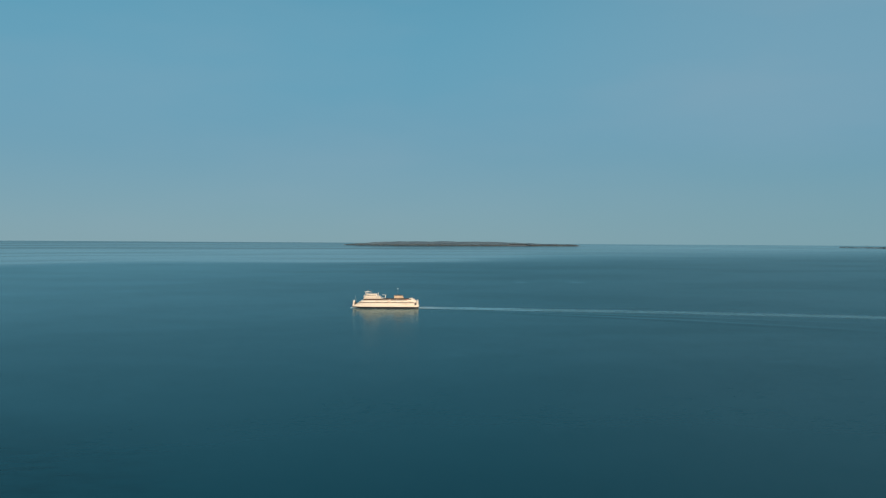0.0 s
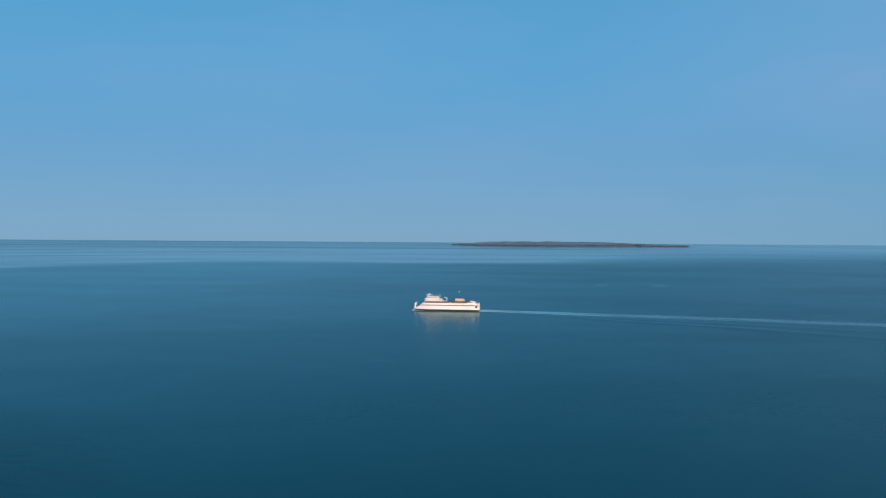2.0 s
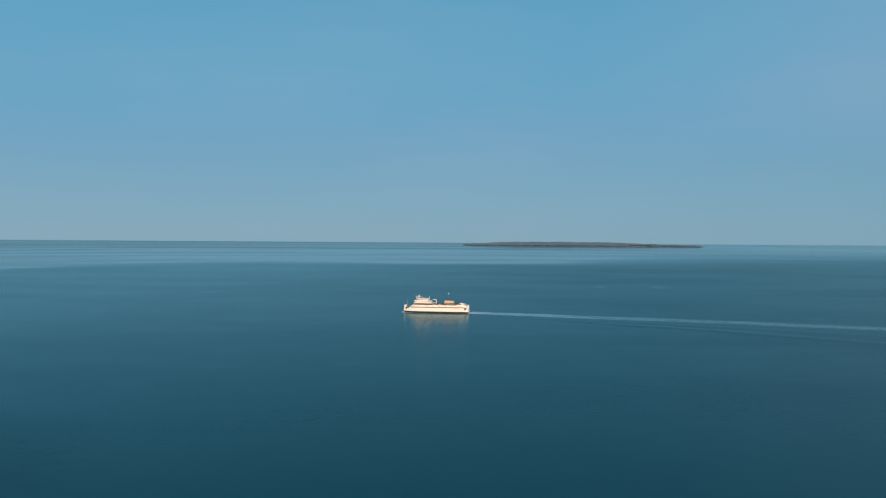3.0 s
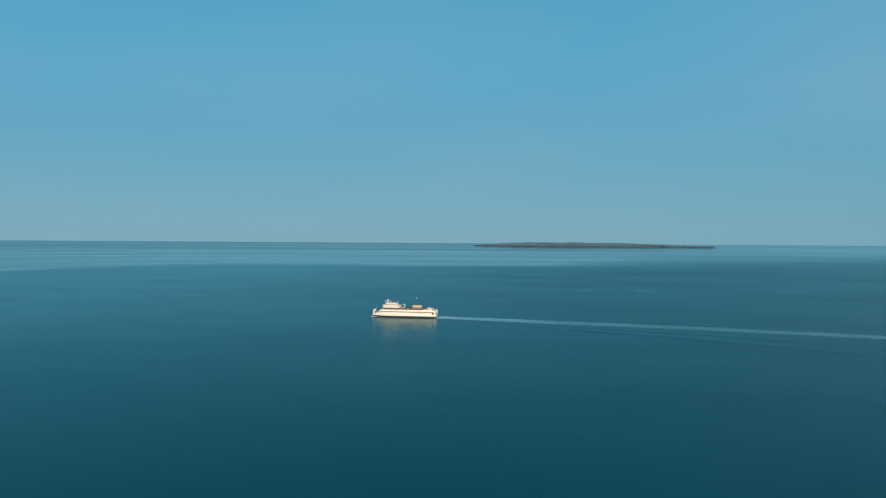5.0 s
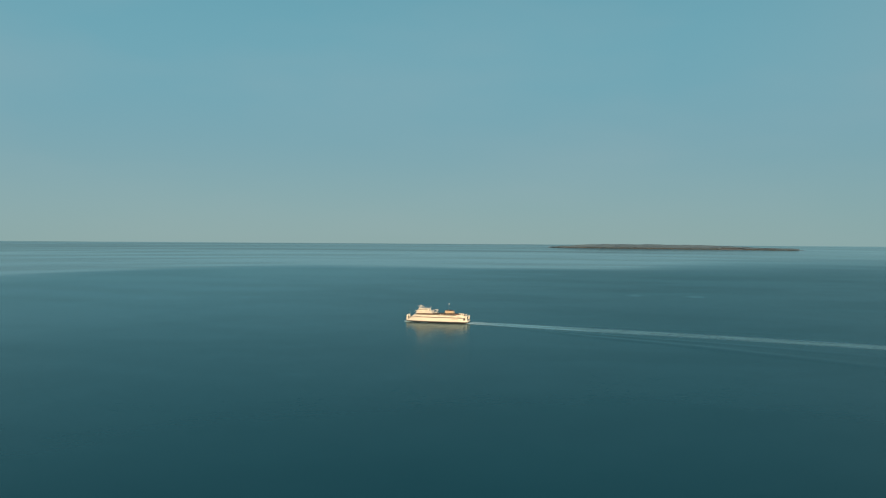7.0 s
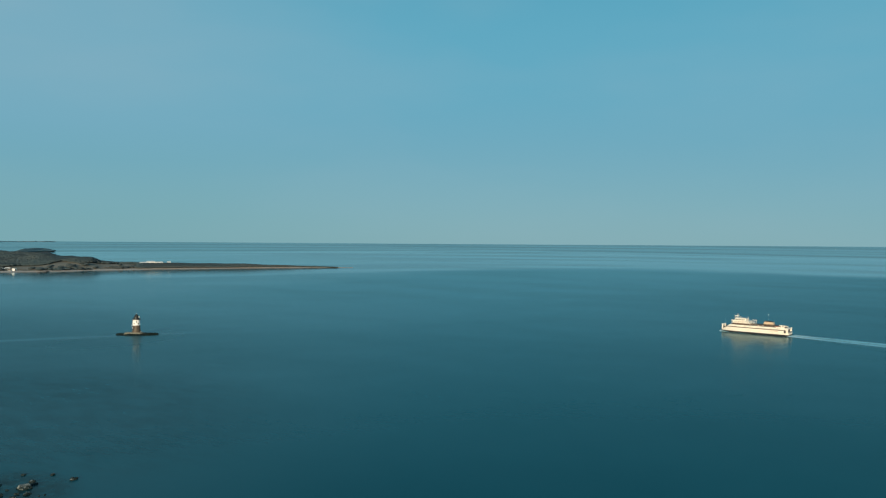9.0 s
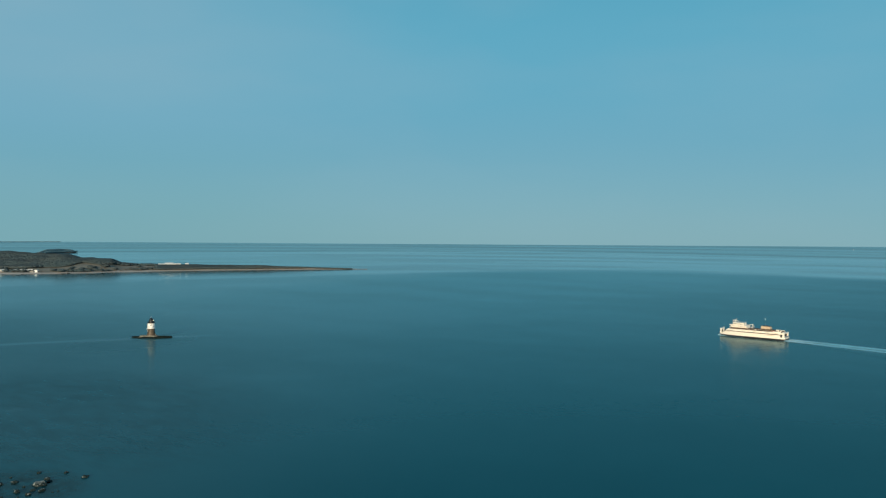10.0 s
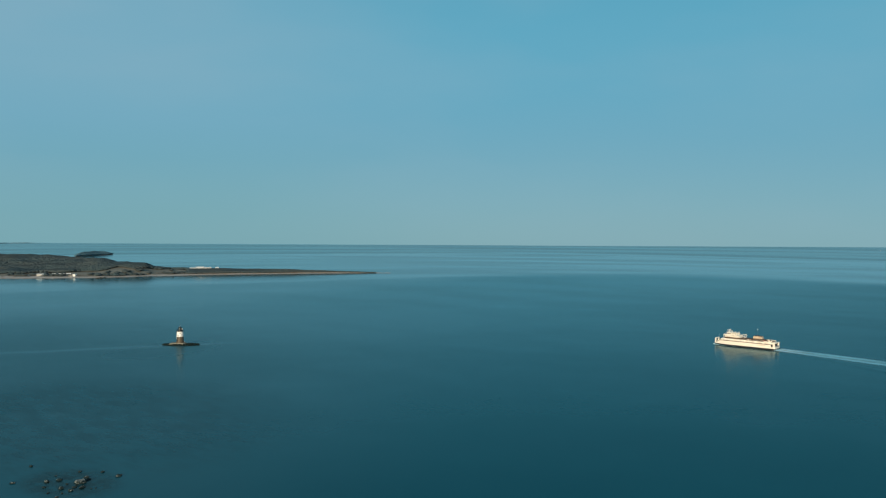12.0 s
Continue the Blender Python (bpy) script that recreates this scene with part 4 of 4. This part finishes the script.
# a wooded knoll behind it
KNOLL = Coast([(-3060, 2062), (-3035, 1985), (-3005, 1920), (-2975, 1850)], (-0.86, 0.51),
              [(0, 1), (20, 10), (50, 15.5), (110, 17.5), (175, 17), (210, 12), (228, 4)], [(0, 30), (60, 60), (170, 60), (228, 30)], [(0, 50), (60, 120), (170, 120), (228, 50)], tree=7, beach=26, seed=8.0, m=pose(-75.0, -23.8, 0, 0, 0, 0.223) @ Matrix.Scale(0.9863, 4))
KNOLL.sheet(50, [-1, 0, 0.05, 0.12, 0.25, 0.4, 0.55, 0.7, 0.85, 1.0], "ground", M_FARSHORE_HAZE, "small wooded knoll with a dull narrow beach")
woods(KNOLL, 2600, 23, "woods", "woods covering the small knoll, tinted blue for haze", M_KNOLLWOOD_HAZE, lambda u, v: 1.0 if v > 14 else 0, (4.5, 7.0), (6, 7), 0.0, 0.45)

# the far island ahead
FAR = Coast([(-312, 4440), (-246, 4428), (-172, 4418), (28, 4410), (262, 4400), (506, 4390), (676, 4378), (854, 4366), (900, 4363)], (0.02, 1.0),
            [(0, 8.3), (50, 10), (75, 12.5), (100, 11), (120, 13), (140, 16), (260, 18), (420, 19.5), (620, 19), (800, 17), (920, 13.5), (1040, 10), (1140, 8.5), (1213, 7.3)],
            [(0, 5), (100, 25), (200, 70), (740, 80), (960, 50), (1213, 6)], [(0, 12), (100, 60), (200, 180), (740, 200), (960, 120), (1213, 14)], tree=6.5, beach=16, seed=13.0)
FAR.sheet(150, [-1, 0, 0.04, 0.08, 0.14, 0.22, 0.32, 0.45, 0.6, 0.75, 0.9, 1.0], "ground", M_FARSHORE_HAZE, "long low far island with pale sandy bluffs")
woods(FAR, 11000, 24, "woods", "woods along the far island, tinted blue-grey for haze", M_FARWOOD_HAZE,
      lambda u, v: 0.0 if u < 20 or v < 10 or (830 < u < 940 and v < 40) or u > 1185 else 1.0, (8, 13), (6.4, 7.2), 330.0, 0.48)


def far_coast(name, a0, a1, dist, z, seed, label, soil=None, trees=None):
    """A thin far shore between two bearings (degrees right of +y)."""
    line = []
    for k in range(13):
        a = radians(a0 + (a1 - a0) * k / 12)
        line.append((dist * math.sin(a), dist * math.cos(a)))
    c = Coast(line, (math.sin(radians((a0 + a1) / 2)), math.cos(radians((a0 + a1) / 2))), [(0, z * 0.25), (120, z * 0.8), (400, z), (20000, z)],
              [(0, 20), (20000, 20)], [(0, 45), (20000, 45)], tree=z * 0.6, beach=5, seed=seed)
    c.rz[-1] = (c.length, z * 0.3)
    c.rz.insert(3, (max(500, c.length - 200), z * 0.9))
    c.sheet(60, [-1, 0, 0.1, 0.25, 0.45, 0.7, 1.0], "ground", soil or M_FARSHORE_HAZE, label)
    woods(c, int(c.length / 5), int(seed), "woods", "thin line of haze-tinted woods on the far shore", trees or M_FARWOOD_HAZE, lambda u, v: 1.0 if v > 4 else 0, (9, 16), (z * 0.55, z * 0.75))


far_coast("far", 27.5, 38.0, 4760, 6.5, 35, "low dark far headland")
far_coast("far", -71.1, -57.1, 5450, 2.2, 37, "thin dark far shore along the horizon")


# ---- buildings on the island ----
def shed(name, at, turn, size, wall, roof, label, group="", windows=4):
    """A long building with gabled roof, door and windows; size: length, depth, eaves, ridge."""
    L, D, e, r = size
    h = thing(name, NEAR.m @ pose(at[0], at[1], at[2], 0, 0, turn), label, "building", group)
    part("wall", box(-L / 2, L / 2, -D / 2, D / 2, -2.5, e), wall, h)
    bm = bmesh.new()
    o = 0.5
    pts = [(-D / 2 - o, e), (0, r), (D / 2 + o, e), (D / 2 + o, e + 0.3), (0, r + 0.35), (-D / 2 - o, e + 0.3)]
    a = [bm.verts.new((-L / 2 - o, y, z)) for y, z in pts]
    b = [bm.verts.new((L / 2 + o, y, z)) for y, z in pts]
    for k in range(6):
        j = (k + 1) % 6
        bm.faces.new((a[k], a[j], b[j], b[k]))
    bm.faces.new(a[::-1])
    bm.faces.new(b)
    bmesh.ops.recalc_face_normals(bm, faces=bm.faces[:])
    part("roof", bm, roof, h)
    bm = bmesh.new()
    for x in (-L / 2 + 0.1, L / 2 - 0.1):
        t = [bm.verts.new((x + dx, y, z)) for dx in (-0.1, 0.1) for y, z in ((-D / 2, e), (D / 2, e), (0, r))]
        bm.faces.new((t[0], t[1], t[2]))
        bm.faces.new((t[5], t[4], t[3]))
        for k in range(3):
            j = (k + 1) % 3
            bm.faces.new((t[k], t[k + 3], t[j + 3], t[j]))
    bmesh.ops.recalc_face_normals(bm, faces=bm.faces[:])
    part("gable", bm, wall, h)
    for k in range(windows):
        x = -L / 2 + L * (k + 0.5) / windows
        part("window", box(x - 0.8, x + 0.8, -D / 2 - 0.06, -D / 2 + 0.02, e * 0.35, e * 0.7), M_PANE, h)
    part("door", box(L * 0.1 - 0.9, L * 0.1 + 0.9, -D / 2 - 0.09, -D / 2 + 0.02, 0, min(2.4, e * 0.66)), M_GREY, h)


INLAND_TURN = math.degrees(math.atan2(NEAR.inland.y, NEAR.inland.x)) - 90


def on_island(u, v, dz=0.0):
    p = NEAR.place(u, v)
    return (p.x, p.y, NEAR.ground(u, v) + dz)


# a landing with white sheds near the beach
for u, v, size, wl, rf in ((836, 34, (17, 9, 3.4, 5.2), M_CONCRETE, M_ROOF), (812, 26, (8, 8, 4.4, 6.4), M_TOWER, M_ROOF), (822, 22, (8, 7, 3.0, 4.6), M_CONCRETE, M_ROOFDARK), (850, 44, (9, 8, 3.4, 5.0), M_CONCRETE, M_ROOF),
                           (828, 52, (10, 8, 3.4, 5.2), M_CONCRETE, M_ROOF), (858, 30, (11, 8, 3.2, 4.8), M_TOWER, M_ROOF), (892, 36, (16, 9, 3.4, 5.0), M_CONCRETE, M_ROOF)):
    shed("harbour_shed", on_island(u, v + 16), INLAND_TURN + (68 if u == 812 else 0), size, wl, rf, "white harbour shed near the island's beach" if wl is M_TOWER else "grey concrete harbour shed near the beach", "sheds at the landing")
# the long white block on the ridge
for u, v, size in ((518, 84, (18, 12, 3.6, 5.2)), (500, 84, (20, 14, 4.6, 7.4)), (480, 80, (18, 12, 3.8, 5.6)), (456, 78, (8, 9, 4.2, 6.4))):
    shed("ridge_building", on_island(u, v, 2.5), INLAND_TURN, size, M_TOWER, M_ROOF, "long white building above the trees on the ridge", "white buildings on the ridge", 6)


def jetty(u):
    a = NEAR.place(u, -2)
    j = thing("jetty", NEAR.m @ pose(a.x, a.y, 0, 0, 0, INLAND_TURN + 62), "low dark timber jetty by the island's landing", "jetty")
    part("deck", box(-28, 14, -2.2, 2.2, 1.5, 1.9, 0.05), M_PILE, j)
    for k in range(9):
        for y in (-1.8, 1.8):
            part("pile", rod((-26 + k * 4.8, y, -2), (-26 + k * 4.8, y, 2.6), 0.3), M_PILE, j)


jetty(742)


def boat(m):
    b = thing("motor_boat", m, "small white motor boat far out near the horizon", "boat", "far boats")
    out = [(-5, -2), (2.5, -2), (6.5, 0), (2.5, 2), (-5, 2)]
    part("hull", prism([(x * 0.85, y * 0.75) for x, y in out], -0.3, 1.8, out), M_WHITE, b)
    part("cabin", prism([(-3, -1.5), (1.5, -1.5), (1.5, 1.5), (-3, 1.5)], 1.8, 3.9, [(-2.8, -1.4), (0.6, -1.4), (0.6, 1.4), (-2.8, 1.4)]), M_WHITE, b)
    part("windscreen", box(0.9, 1.45, -1.2, 1.2, 2.5, 3.3), M_PANE, b)
    part("mast", rod((-1.5, 0, 3.9), (-1.5, 0, 6.5), 0.1), M_STEEL, b)


boat(pose(-782, 4844, 0, 0, 0, 165) @ Matrix.Scale(0.3, 4))
